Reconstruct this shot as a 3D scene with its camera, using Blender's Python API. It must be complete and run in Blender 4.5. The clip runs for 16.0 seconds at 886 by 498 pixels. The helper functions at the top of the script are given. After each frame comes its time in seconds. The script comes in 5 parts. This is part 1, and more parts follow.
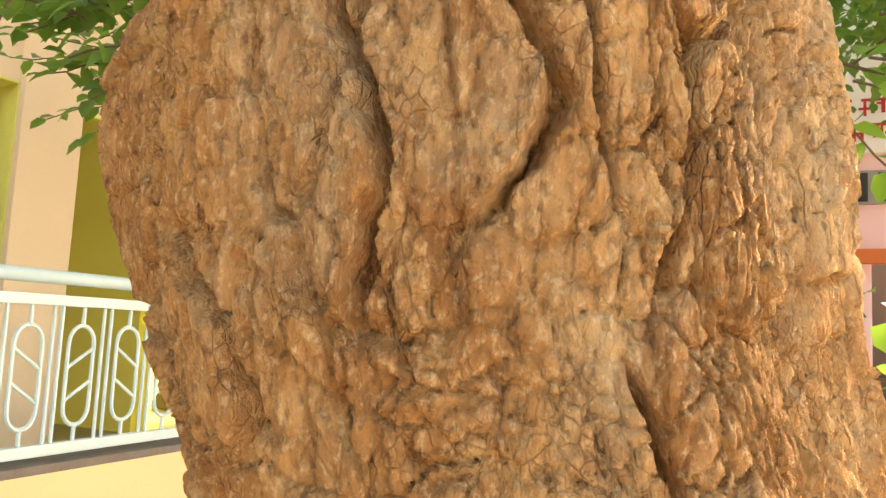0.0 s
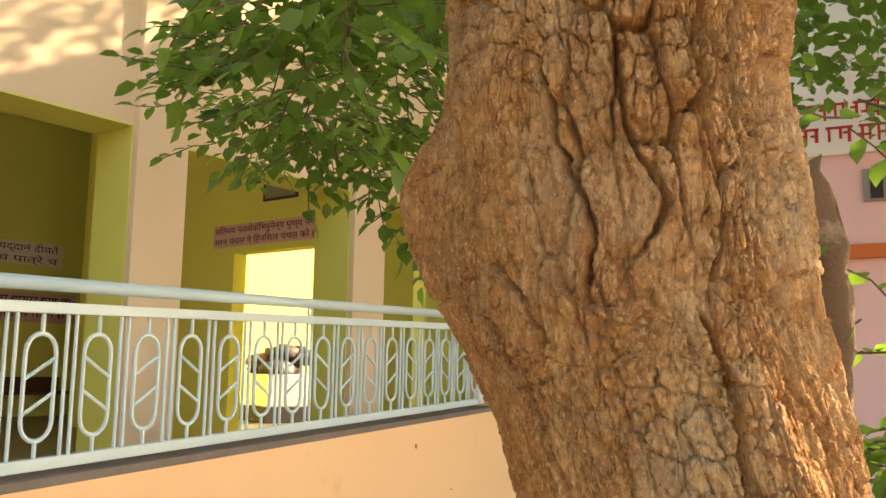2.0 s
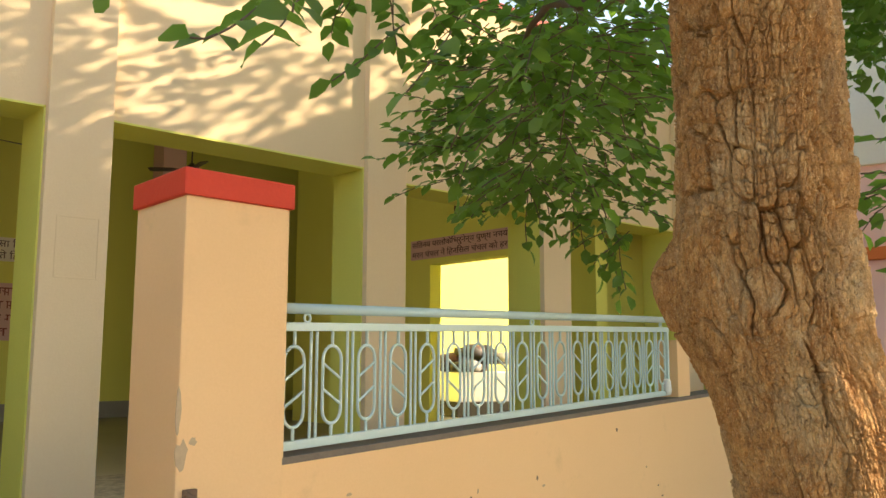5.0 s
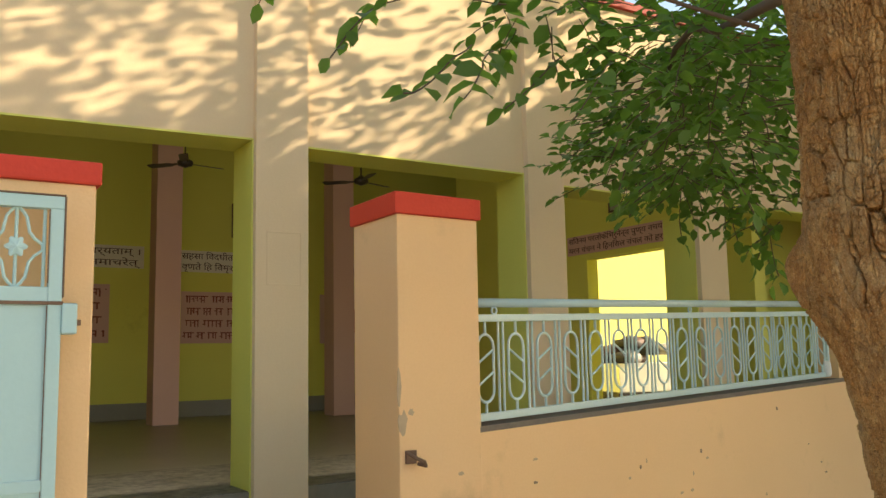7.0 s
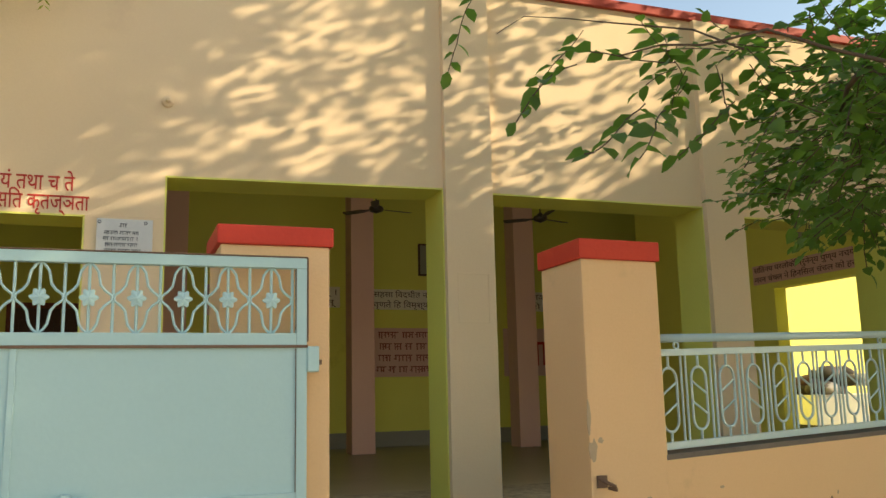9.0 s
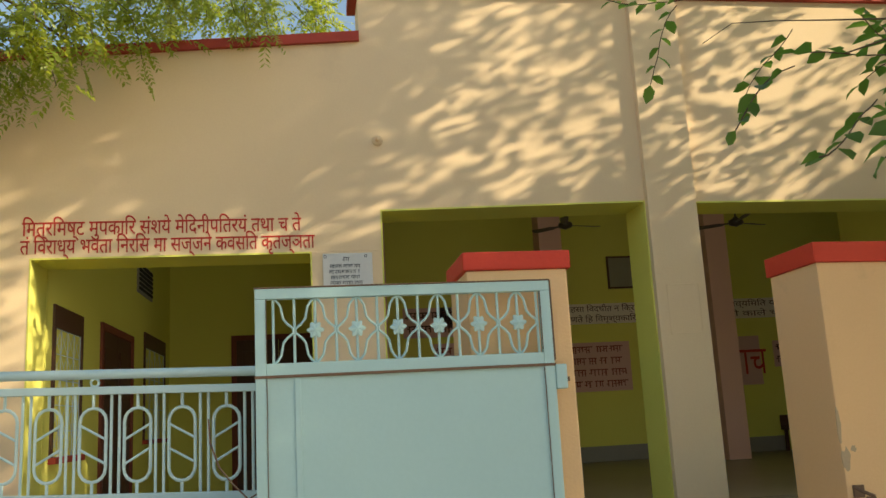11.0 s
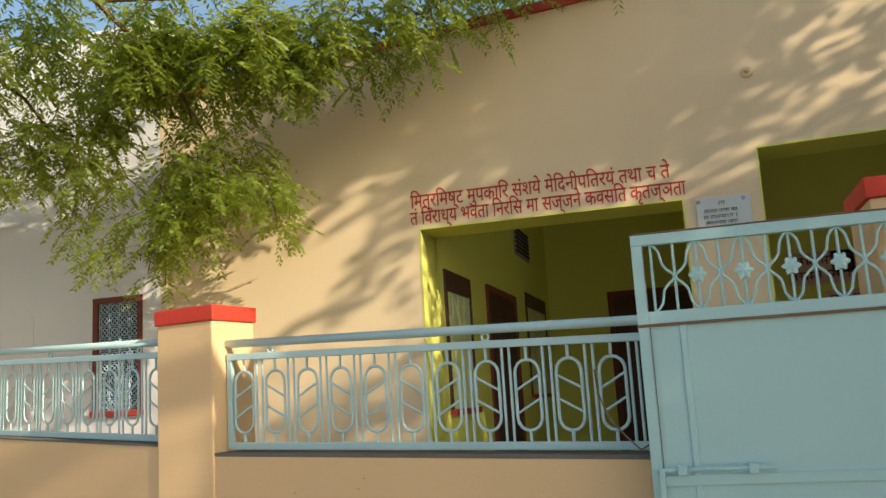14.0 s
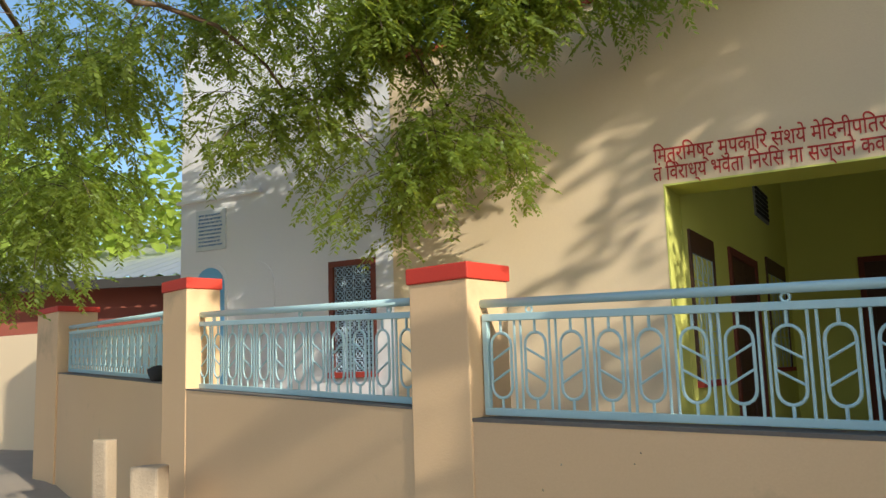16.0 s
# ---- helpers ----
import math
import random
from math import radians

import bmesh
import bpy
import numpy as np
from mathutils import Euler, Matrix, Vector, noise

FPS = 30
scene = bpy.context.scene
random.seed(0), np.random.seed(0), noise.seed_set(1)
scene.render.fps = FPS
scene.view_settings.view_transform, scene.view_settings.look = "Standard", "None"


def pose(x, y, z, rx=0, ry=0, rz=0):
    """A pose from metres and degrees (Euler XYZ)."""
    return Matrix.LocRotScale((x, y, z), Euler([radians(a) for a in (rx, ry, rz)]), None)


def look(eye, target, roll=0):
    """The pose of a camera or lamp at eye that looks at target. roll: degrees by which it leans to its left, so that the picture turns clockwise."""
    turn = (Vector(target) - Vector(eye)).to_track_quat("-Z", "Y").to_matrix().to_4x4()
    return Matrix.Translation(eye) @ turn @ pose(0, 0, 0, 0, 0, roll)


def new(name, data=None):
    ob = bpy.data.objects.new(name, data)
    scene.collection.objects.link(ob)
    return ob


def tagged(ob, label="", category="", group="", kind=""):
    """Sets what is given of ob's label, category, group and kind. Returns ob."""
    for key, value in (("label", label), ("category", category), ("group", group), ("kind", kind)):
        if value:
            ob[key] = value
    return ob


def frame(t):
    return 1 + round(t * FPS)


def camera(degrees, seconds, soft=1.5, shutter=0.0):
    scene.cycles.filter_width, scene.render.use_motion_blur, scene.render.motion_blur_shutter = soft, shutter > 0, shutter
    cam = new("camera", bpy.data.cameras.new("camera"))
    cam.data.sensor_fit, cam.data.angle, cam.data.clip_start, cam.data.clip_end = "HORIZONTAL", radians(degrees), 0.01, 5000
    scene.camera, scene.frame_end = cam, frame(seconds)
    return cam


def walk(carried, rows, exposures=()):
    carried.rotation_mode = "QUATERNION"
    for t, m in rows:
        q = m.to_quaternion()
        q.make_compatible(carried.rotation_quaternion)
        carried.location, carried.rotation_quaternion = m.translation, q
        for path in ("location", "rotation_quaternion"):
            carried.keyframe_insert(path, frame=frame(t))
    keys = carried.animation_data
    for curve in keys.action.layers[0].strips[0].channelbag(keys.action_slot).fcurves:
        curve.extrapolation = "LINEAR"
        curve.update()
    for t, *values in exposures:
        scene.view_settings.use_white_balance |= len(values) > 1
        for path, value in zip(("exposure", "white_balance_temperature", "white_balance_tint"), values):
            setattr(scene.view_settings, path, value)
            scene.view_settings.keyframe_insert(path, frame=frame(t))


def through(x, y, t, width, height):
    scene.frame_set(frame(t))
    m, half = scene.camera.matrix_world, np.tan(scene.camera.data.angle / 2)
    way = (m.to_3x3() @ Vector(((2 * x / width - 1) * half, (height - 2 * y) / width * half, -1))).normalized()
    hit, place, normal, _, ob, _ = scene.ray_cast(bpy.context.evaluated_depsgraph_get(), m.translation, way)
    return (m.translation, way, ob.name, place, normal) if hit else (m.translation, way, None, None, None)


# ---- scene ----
cam = camera(53.9, 16.0)
PATH = [
    (0, (-0.72, -0.764, 1.847), (0.94, 0.32, 2.094), 2.8),
    (0.5, (-0.812, -0.787, 1.834), (0.843, 0.31, 2.072), 2.1),
    (1, (-0.926, -0.833, 1.811), (0.715, 0.282, 2.063), 1.8),
    (1.5, (-1.092, -0.894, 1.805), (0.535, 0.243, 2.054), 1.8),
    (2, (-1.201, -0.945, 1.793), (0.378, 0.253, 2.057), 1.0),
    (2.5, (-1.311, -1.012, 1.807), (0.204, 0.269, 2.063), 1.1),
    (3, (-1.467, -1.11, 1.822), (-0.025, 0.253, 2.069), 1.3),
    (3.5, (-1.67, -1.183, 1.808), (-0.265, 0.219, 2.053), 0.9),
    (4, (-1.9, -1.285, 1.804), (-0.508, 0.13, 2.048), 0.7),
    (6.5, (-2.565, -1.864, 1.764), (-1.433, -0.236, 2.022), -0.7),
    (7, (-2.716, -1.981, 1.743), (-1.665, -0.298, 1.992), -1.1),
    (7.5, (-2.773, -2.079, 1.746), (-1.823, -0.338, 2.004), -1.9),
    (8, (-2.806, -2.195, 1.745), (-1.954, -0.407, 2.026), -1.4),
    (10.5, (-3.249, -2.471, 1.748), (-2.834, -0.552, 2.128), -2.9),
    (11, (-3.283, -2.467, 1.75), (-2.984, -0.527, 2.131), -3.1),
    (11.5, (-3.29, -2.457, 1.746), (-3.1, -0.503, 2.126), -3.2),
    (12, (-3.292, -2.436, 1.746), (-3.219, -0.475, 2.132), -3.2),
    (12.5, (-3.302, -2.397, 1.739), (-3.393, -0.433, 2.11), -3.0),
    (13, (-3.311, -2.374, 1.736), (-3.564, -0.423, 2.094), -3.0),
    (13.5, (-3.313, -2.351, 1.73), (-3.701, -0.42, 2.075), -3.6),
    (14, (-3.314, -2.348, 1.725), (-3.845, -0.449, 2.058), -3.4),
    (14.5, (-3.358, -2.314, 1.722), (-4.023, -0.455, 2.044), -2.8),
    (15, (-3.479, -2.26, 1.721), (-4.262, -0.445, 2.025), -2.8),
    (15.5, (-3.624, -2.206, 1.726), (-4.476, -0.421, 2.018), -2.2),
    (16, (-3.757, -2.098, 1.719), (-4.714, -0.365, 2.005), -1.8),
]
EXPOSURES = [(0.0, 2.55, 8500, 20), (1.5, 2.07, 8500, 22), (3.5, 1.75, 8000, 14), (7.0, 1.2, 7700, 8), (11.0, 0.68, 7500, 4), (14.0, 0.42, 6700, 3), (16.0, 0.2, 5800, 3)]
walk(cam, [(t, look(eye, target, roll)) for t, eye, target, roll in PATH], EXPOSURES)

# world and sun
SUN = Vector((1.54, -0.665, 0.72)).normalized()
world = bpy.data.worlds.new("world")
scene.world = world
world.use_nodes = True
wn = world.node_tree.nodes
sky = wn.new("ShaderNodeTexSky")
sky.sky_type, sky.sun_disc = "NISHITA", False
sky.sun_elevation = math.asin(SUN.z)
sky.sun_rotation = math.atan2(SUN.x, SUN.y)
sky.air_density, sky.dust_density = 1.0, 1.5
wn["Background"].inputs[1].default_value = 0.15
world.node_tree.links.new(sky.outputs[0], wn["Background"].inputs[0])
sun = new("sun", bpy.data.lights.new("sun", "SUN"))
sun.data.energy, sun.data.angle, sun.data.color = 4.5, radians(0.5), (1.0, 0.86, 0.68)
sun.matrix_world = look(Vector((0, 0, 20)) + SUN * 5, (0, 0, 20))

# fill lamps added inside the tall openings to brighten the rooms beyond the sky's light
for x, z, w, h, watts in ((-4.4, 1.95, 2.1, 2.3, 2.4), (-1.5, 2.1, 2.2, 2.6, 10.0), (1.3, 2.1, 2.2, 2.6, 10.0), (3.9, 2.1, 1.8, 2.5, 5.0)):
    lamp = new("opening_fill", bpy.data.lights.new("opening_fill", "AREA"))
    lamp.data.shape, lamp.data.size, lamp.data.size_y = "RECTANGLE", w, h
    lamp.data.energy, lamp.data.color = watts, (1.0, 0.95, 0.86)
    lamp.matrix_world = look((x, 5.28, z), (x, 9.0, z))

# ---------------------------------------------------------------- materials
MATS = {}


def material(name, base, rough=0.8, second=None, big=1.2, fine=40.0, amount=0.35, bump=0.15, metal=0.0, stain=None, stain_scale=0.6, stain_at=0.62, stretch=(1, 1, 1), spec=0.3, per_object=0.0):
    """A painted, plastered or natural surface: two scales of colour change, stains and fine relief."""
    if name in MATS:
        return MATS[name]
    m = bpy.data.materials.new(name)
    m.use_nodes = True
    n, l = m.node_tree.nodes, m.node_tree.links
    p = n["Principled BSDF"]
    p.inputs["Roughness"].default_value, p.inputs["Metallic"].default_value = rough, metal
    p.inputs["Specular IOR Level"].default_value = spec
    co = n.new("ShaderNodeTexCoord")
    mp = n.new("ShaderNodeMapping")
    mp.inputs["Scale"].default_value = stretch
    l.new(co.outputs["Object"], mp.inputs[0])
    second = second or tuple(c * 0.72 for c in base)
    t1, t2 = n.new("ShaderNodeTexNoise"), n.new("ShaderNodeTexNoise")
    for t, s, d in ((t1, big, 5.0), (t2, fine, 4.0)):
        t.inputs["Scale"].default_value, t.inputs["Detail"].default_value = s, d
        l.new(mp.outputs[0], t.inputs["Vector"])
    mix = n.new("ShaderNodeMix")
    mix.data_type = "RGBA"
    mix.inputs[6].default_value, mix.inputs[7].default_value = (*base, 1), (*second, 1)
    add = n.new("ShaderNodeMath")
    add.operation = "MULTIPLY_ADD"
    l.new(t1.outputs[0], add.inputs[0])
    add.inputs[1].default_value = 1.6 * amount
    sub = n.new("ShaderNodeMath")
    sub.operation = "MULTIPLY_ADD"
    l.new(t2.outputs[0], sub.inputs[0])
    sub.inputs[1].default_value, sub.inputs[2].default_value = 1.2 * amount, -0.9 * amount
    l.new(sub.outputs[0], add.inputs[2])
    add.use_clamp = True
    l.new(add.outputs[0], mix.inputs[0])
    colour = mix.outputs[2]
    if stain:
        t3 = n.new("ShaderNodeTexNoise")
        t3.inputs["Scale"].default_value, t3.inputs["Detail"].default_value = stain_scale, 7.0
        t3.inputs["Roughness"].default_value = 0.65
        l.new(mp.outputs[0], t3.inputs["Vector"])
        ramp = n.new("ShaderNodeMapRange")
        ramp.inputs[1].default_value, ramp.inputs[2].default_value = stain_at, stain_at + 0.13
        ramp.inputs[4].default_value = 0.75
        l.new(t3.outputs[0], ramp.inputs[0])
        mx = n.new("ShaderNodeMix")
        mx.data_type = "RGBA"
        l.new(ramp.outputs[0], mx.inputs[0])
        l.new(colour, mx.inputs[6])
        mx.inputs[7].default_value = (*stain, 1)
        colour = mx.outputs[2]
    if per_object:
        info = n.new("ShaderNodeNewGeometry")
        hsv = n.new("ShaderNodeHueSaturation")
        mr = n.new("ShaderNodeMapRange")
        mr.inputs[3].default_value, mr.inputs[4].default_value = 1 - per_object, 1 + per_object
        l.new(info.outputs["Random Per Island"], mr.inputs[0])
        l.new(mr.outputs[0], hsv.inputs["Value"])
        l.new(colour, hsv.inputs["Color"])
        colour = hsv.outputs[0]
    l.new(colour, p.inputs["Base Color"])
    if bump:
        b = n.new("ShaderNodeBump")
        b.inputs["Strength"].default_value, b.inputs["Distance"].default_value = bump, 0.01
        l.new(t2.outputs[0], b.inputs["Height"])
        l.new(b.outputs[0], p.inputs["Normal"])
    MATS[name] = m
    return m


def leaf_material(name, base, second, through, rough=0.45):
    m = material(name, base, rough, second, 3.0, 60.0, 0.6, 0.05, per_object=0.35, spec=0.4)
    n, l = m.node_tree.nodes, m.node_tree.links
    p, out = n["Principled BSDF"], n["Material Output"]
    tr = n.new("ShaderNodeBsdfTranslucent")
    tr.inputs[0].default_value = (*through, 1)
    mx = n.new("ShaderNodeMixShader")
    mx.inputs[0].default_value = 0.45
    l.new(p.outputs[0], mx.inputs[1])
    l.new(tr.outputs[0], mx.inputs[2])
    l.new(mx.outputs[0], out.inputs[0])
    return m


PEACH = material("peach_wall_paint", (0.80, 0.54, 0.30), 0.85, (0.69, 0.45, 0.235), 0.9, 90, 0.4, 0.12, stain=(0.52, 0.36, 0.20), stain_scale=1.1, stain_at=0.60)
CREAM = material("cream_facade_paint", (0.81, 0.63, 0.41), 0.88, (0.71, 0.53, 0.33), 0.6, 70, 0.4, 0.12, stain=(0.62, 0.46, 0.31), stain_scale=0.45, stain_at=0.64)
PALE = material("pale_lime_wash", (0.82, 0.79, 0.80), 0.9, (0.72, 0.68, 0.67), 0.7, 60, 0.4, 0.2, stain=(0.55, 0.49, 0.45), stain_scale=0.7, stain_at=0.6)
GREEN = material("lime_green_paint", (0.74, 0.72, 0.18), 0.75, (0.60, 0.58, 0.12), 0.8, 60, 0.35, 0.1, stain=(0.42, 0.40, 0.09), stain_scale=0.6, stain_at=0.66)
YELLOW = material("yellow_wall_paint", (0.80, 0.74, 0.20), 0.8, (0.72, 0.66, 0.16), 0.8, 60, 0.3, 0.1)
RED = material("red_cap_paint", (0.62, 0.055, 0.03), 0.6, (0.48, 0.04, 0.025), 2.5, 50, 0.4, 0.15, stain=(0.36, 0.05, 0.03), stain_scale=3.0, stain_at=0.66)
MAROON = material("maroon_paint", (0.20, 0.055, 0.035), 0.7, (0.14, 0.04, 0.03), 2.5, 50, 0.4, 0.15)
DEEPRED = material("oxide_red_paint", (0.42, 0.06, 0.04), 0.7, (0.30, 0.04, 0.03), 2.5, 50, 0.4, 0.15)
STEEL = material("pale_blue_enamel", (0.40, 0.60, 0.61), 0.42, (0.33, 0.52, 0.54), 2.0, 60, 0.35, 0.06, stain=(0.30, 0.36, 0.34), stain_scale=7.0, stain_at=0.70, spec=0.5)
RAIL = material("faded_blue_enamel", (0.48, 0.64, 0.645), 0.42, (0.40, 0.56, 0.57), 2.0, 60, 0.35, 0.06, stain=(0.34, 0.38, 0.36), stain_scale=7.0, stain_at=0.70, spec=0.5)
CEIL = material("pale_green_distemper", (0.82, 0.80, 0.36), 0.9, (0.74, 0.72, 0.30), 0.8, 40, 0.3, 0.05)
RUST = material("rusty_steel", (0.20, 0.12, 0.08), 0.8, (0.10, 0.07, 0.05), 8.0, 80, 0.5, 0.2)
FORECOURT = material("pale_bounce_paving", (0.58, 0.50, 0.38), 0.9, (0.46, 0.39, 0.29), 1.5, 60, 0.5, 0.1)
PINK = material("dull_pink_paint", (0.64, 0.40, 0.37), 0.8, (0.55, 0.34, 0.31), 1.2, 50, 0.35, 0.1)
BOARD = material("pink_board_paint", (0.66, 0.42, 0.40), 0.8, (0.58, 0.36, 0.34), 1.5, 50, 0.3, 0.05)
BOARDLETTER = material("faded_red_lettering", (0.26, 0.07, 0.055), 0.7, (0.2, 0.06, 0.05), 6, 60, 0.3, 0.0)
LETTER = material("red_lettering_paint", (0.50, 0.04, 0.03), 0.7, (0.28, 0.02, 0.02), 6, 60, 0.3, 0.0)
DARKLETTER = material("dark_lettering_paint", (0.10, 0.04, 0.03), 0.7, (0.07, 0.03, 0.02), 6, 60, 0.3, 0.0)
GREYLETTER = material("grey_engraved_lettering", (0.12, 0.13, 0.15), 0.7, (0.2, 0.2, 0.22), 6, 60, 0.3, 0.0)
BAND = material("white_sign_band", (0.82, 0.76, 0.70), 0.8, (0.62, 0.56, 0.50), 1.5, 50, 0.3, 0.05)
MARBLE = material("white_marble", (0.66, 0.66, 0.64), 0.4, (0.52, 0.53, 0.54), 3.0, 30, 0.4, 0.02, spec=0.5)
WOOD = material("dark_brown_door_paint", (0.10, 0.045, 0.03), 0.55, (0.06, 0.03, 0.02), 2.0, 40, 0.5, 0.1, stretch=(3, 3, 0.6))
# near-black for dark objects, also painted in for unlit space behind openings
DARK = material("near_black_and_room_shade", (0.05, 0.045, 0.04), 0.9, (0.03, 0.03, 0.03), 2.0, 30, 0.3, 0.0)
JALI = material("blue_white_grille_paint", (0.46, 0.59, 0.72), 0.5, (0.34, 0.46, 0.60), 3.0, 40, 0.3, 0.05)
BLUE = material("sky_blue_shutter_paint", (0.22, 0.46, 0.72), 0.6, (0.17, 0.38, 0.62), 2.0, 40, 0.4, 0.08)
FAN = material("brown_fan_enamel", (0.035, 0.025, 0.02), 0.35, (0.05, 0.035, 0.03), 3.0, 40, 0.3, 0.0, spec=0.5)
MOSAIC = material("stone_chip_mosaic", (0.34, 0.30, 0.24), 0.45, (0.06, 0.06, 0.055), 9.0, 24, 1.1, 0.06, spec=0.5)
STONE = material("polished_grey_floor", (0.25, 0.225, 0.17), 0.35, (0.13, 0.115, 0.09), 1.2, 18, 0.5, 0.03, spec=0.5)
CHIP = material("bare_plaster", (0.50, 0.38, 0.25), 0.95, (0.38, 0.29, 0.20), 9.0, 60, 0.6, 0.4)
SOOT = material("dark_smudge", (0.22, 0.16, 0.11), 0.95, (0.30, 0.22, 0.15), 9.0, 60, 0.6, 0.2)
LEDGE = material("grime_and_shadow_gap", (0.20, 0.17, 0.14), 0.9, (0.12, 0.10, 0.09), 6.0, 60, 0.6, 0.3)
GREY = material("grey_plaster", (0.30, 0.29, 0.27), 0.8, (0.22, 0.21, 0.2), 2.0, 40, 0.4, 0.1)
DUST = material("dusty_street", (0.42, 0.34, 0.26), 0.95, (0.32, 0.26, 0.19), 0.8, 30, 0.5, 0.4, stain=(0.26, 0.21, 0.16), stain_scale=1.2, stain_at=0.6)
SANDSTONE = material("rough_sandstone", (0.46, 0.36, 0.25), 0.9, (0.32, 0.25, 0.18), 5.0, 50, 0.6, 0.5)
TIN = material("corrugated_tin", (0.55, 0.57, 0.60), 0.4, (0.42, 0.42, 0.43), 1.5, 30, 0.4, 0.03, metal=0.6)
WHITE = material("white_cloth", (0.75, 0.75, 0.73), 0.9, (0.66, 0.66, 0.66), 3.0, 60, 0.3, 0.1)
ROSE = material("rose_wall_paint", (0.86, 0.56, 0.55), 0.8, (0.80, 0.50, 0.49), 1.0, 50, 0.3, 0.05)
ORANGE = material("orange_trim_paint", (0.65, 0.17, 0.05), 0.7, (0.5, 0.12, 0.04), 2.0, 50, 0.3, 0.05)
CABLE = material("black_cable", (0.02, 0.02, 0.02), 0.6, (0.04, 0.03, 0.03), 5, 30, 0.3, 0.0)
LEAF = leaf_material("broad_leaf", (0.075, 0.145, 0.03), (0.045, 0.10, 0.022), (0.22, 0.43, 0.05))
NEEM = leaf_material("neem_leaf", (0.15, 0.20, 0.033), (0.08, 0.12, 0.022), (0.60, 0.66, 0.07))
# paler leaf colour carries the brightness of sun on the distant trees
FARLEAF = leaf_material("far_leaf_sun_tint", (0.30, 0.37, 0.06), (0.20, 0.27, 0.05), (0.70, 0.80, 0.10))
TWIG = material("brown_twig", (0.13, 0.09, 0.06), 0.85, (0.08, 0.06, 0.04), 10, 60, 0.5, 0.2)


def bark_material():
    m = material("fissured_bark", (0.70, 0.37, 0.135), 0.88, (0.40, 0.18, 0.058), 11.0, 150, 0.85, 0.0, stain=(0.66, 0.49, 0.27), stain_scale=5.0, stain_at=0.50, stretch=(1, 1, 0.5), spec=0.15)
    n, l = m.node_tree.nodes, m.node_tree.links
    p = n["Principled BSDF"]
    co = n.new("ShaderNodeTexCoord")

    def noise_at(scale, detail, z=1.0, rough=0.6):
        t, mp = n.new("ShaderNodeTexNoise"), n.new("ShaderNodeMapping")
        mp.inputs["Scale"].default_value = (1, 1, z)
        t.inputs["Scale"].default_value, t.inputs["Detail"].default_value, t.inputs["Roughness"].default_value = scale, detail, rough
        l.new(co.outputs["Object"], mp.inputs[0])
        l.new(mp.outputs[0], t.inputs["Vector"])
        return t.outputs[0]

    def span(value, a, b, lo=0.0, hi=1.0):
        r = n.new("ShaderNodeMapRange")
        r.inputs[1].default_value, r.inputs[2].default_value, r.inputs[3].default_value, r.inputs[4].default_value = a, b, lo, hi
        l.new(value, r.inputs[0])
        return r.outputs[0]

    def calc(op, a, b):
        c = n.new("ShaderNodeMath")
        c.operation = op
        for k, q in enumerate((a, b)):
            if isinstance(q, float):
                c.inputs[k].default_value = q
            else:
                l.new(q, c.inputs[k])
        return c.outputs[0]

    def blend(factor, colour):
        mx = n.new("ShaderNodeMix")
        mx.data_type = "RGBA"
        l.new(factor, mx.inputs[0])
        l.new(p.inputs["Base Color"].links[0].from_socket, mx.inputs[6])
        mx.inputs[7].default_value = (*colour, 1)
        l.new(mx.outputs[2], p.inputs["Base Color"])

    # grey-green lichen film, an old pale scar with brown specks, shade painted into hairline cracks
    blend(span(noise_at(6.5, 6.0), 0.56, 0.70, 0.0, 0.5), (0.31, 0.26, 0.155))
    blend(span(noise_at(13.0, 6.0, 0.4), 0.50, 0.60, 0.0, 0.36), (0.36, 0.145, 0.045))
    blend(span(noise_at(85.0, 5.0, 0.14, 0.7), 0.50, 0.68, 0.0, 0.42), (0.22, 0.10, 0.04))
    blend(span(noise_at(34.0, 7.0, 0.6, 0.75), 0.50, 0.60, 0.0, 0.55), (0.80, 0.50, 0.215))
    blend(span(noise_at(250.0, 4.0, 0.7), 0.54, 0.66, 0.0, 0.5), (0.88, 0.62, 0.34))
    blend(span(noise_at(170.0, 4.0, 0.4), 0.55, 0.68, 0.0, 0.55), (0.12, 0.055, 0.022))
    scar = n.new("ShaderNodeVectorMath")
    scar.operation = "DISTANCE"
    l.new(co.outputs["Object"], scar.inputs[0])
    scar.inputs[1].default_value = (-0.255, -0.60, 1.82)
    edge = calc("ADD", scar.outputs["Value"], calc("MULTIPLY", noise_at(16.0, 6.0), 0.26))
    patch = span(edge, 0.16, 0.22, 0.62, 0.0)
    blend(patch, (0.70, 0.49, 0.27))
    specks = n.new("ShaderNodeTexVoronoi")
    specks.inputs["Scale"].default_value = 75.0
    l.new(co.outputs["Object"], specks.inputs["Vector"])
    blend(calc("MULTIPLY", span(specks.outputs["Distance"], 0.20, 0.30, 0.8, 0.0), calc("MULTIPLY", patch, span(noise_at(16.0, 3.0), 0.50, 0.58))), (0.20, 0.09, 0.04))
    heights = []
    for scale, z, wide, keep in ((62.0, 0.40, 0.05, 11.0), (150.0, 0.75, 0.07, 17.0)):
        warp = n.new("ShaderNodeMix")
        warp.data_type = "VECTOR"
        warp.inputs[0].default_value = 0.010
        t = n.new("ShaderNodeTexNoise")
        t.inputs["Scale"].default_value, t.inputs["Detail"].default_value = 38.0, 4.0
        l.new(co.outputs["Object"], t.inputs["Vector"])
        l.new(co.outputs["Object"], warp.inputs[4])
        l.new(t.outputs["Color"], warp.inputs[5])
        mp = n.new("ShaderNodeMapping")
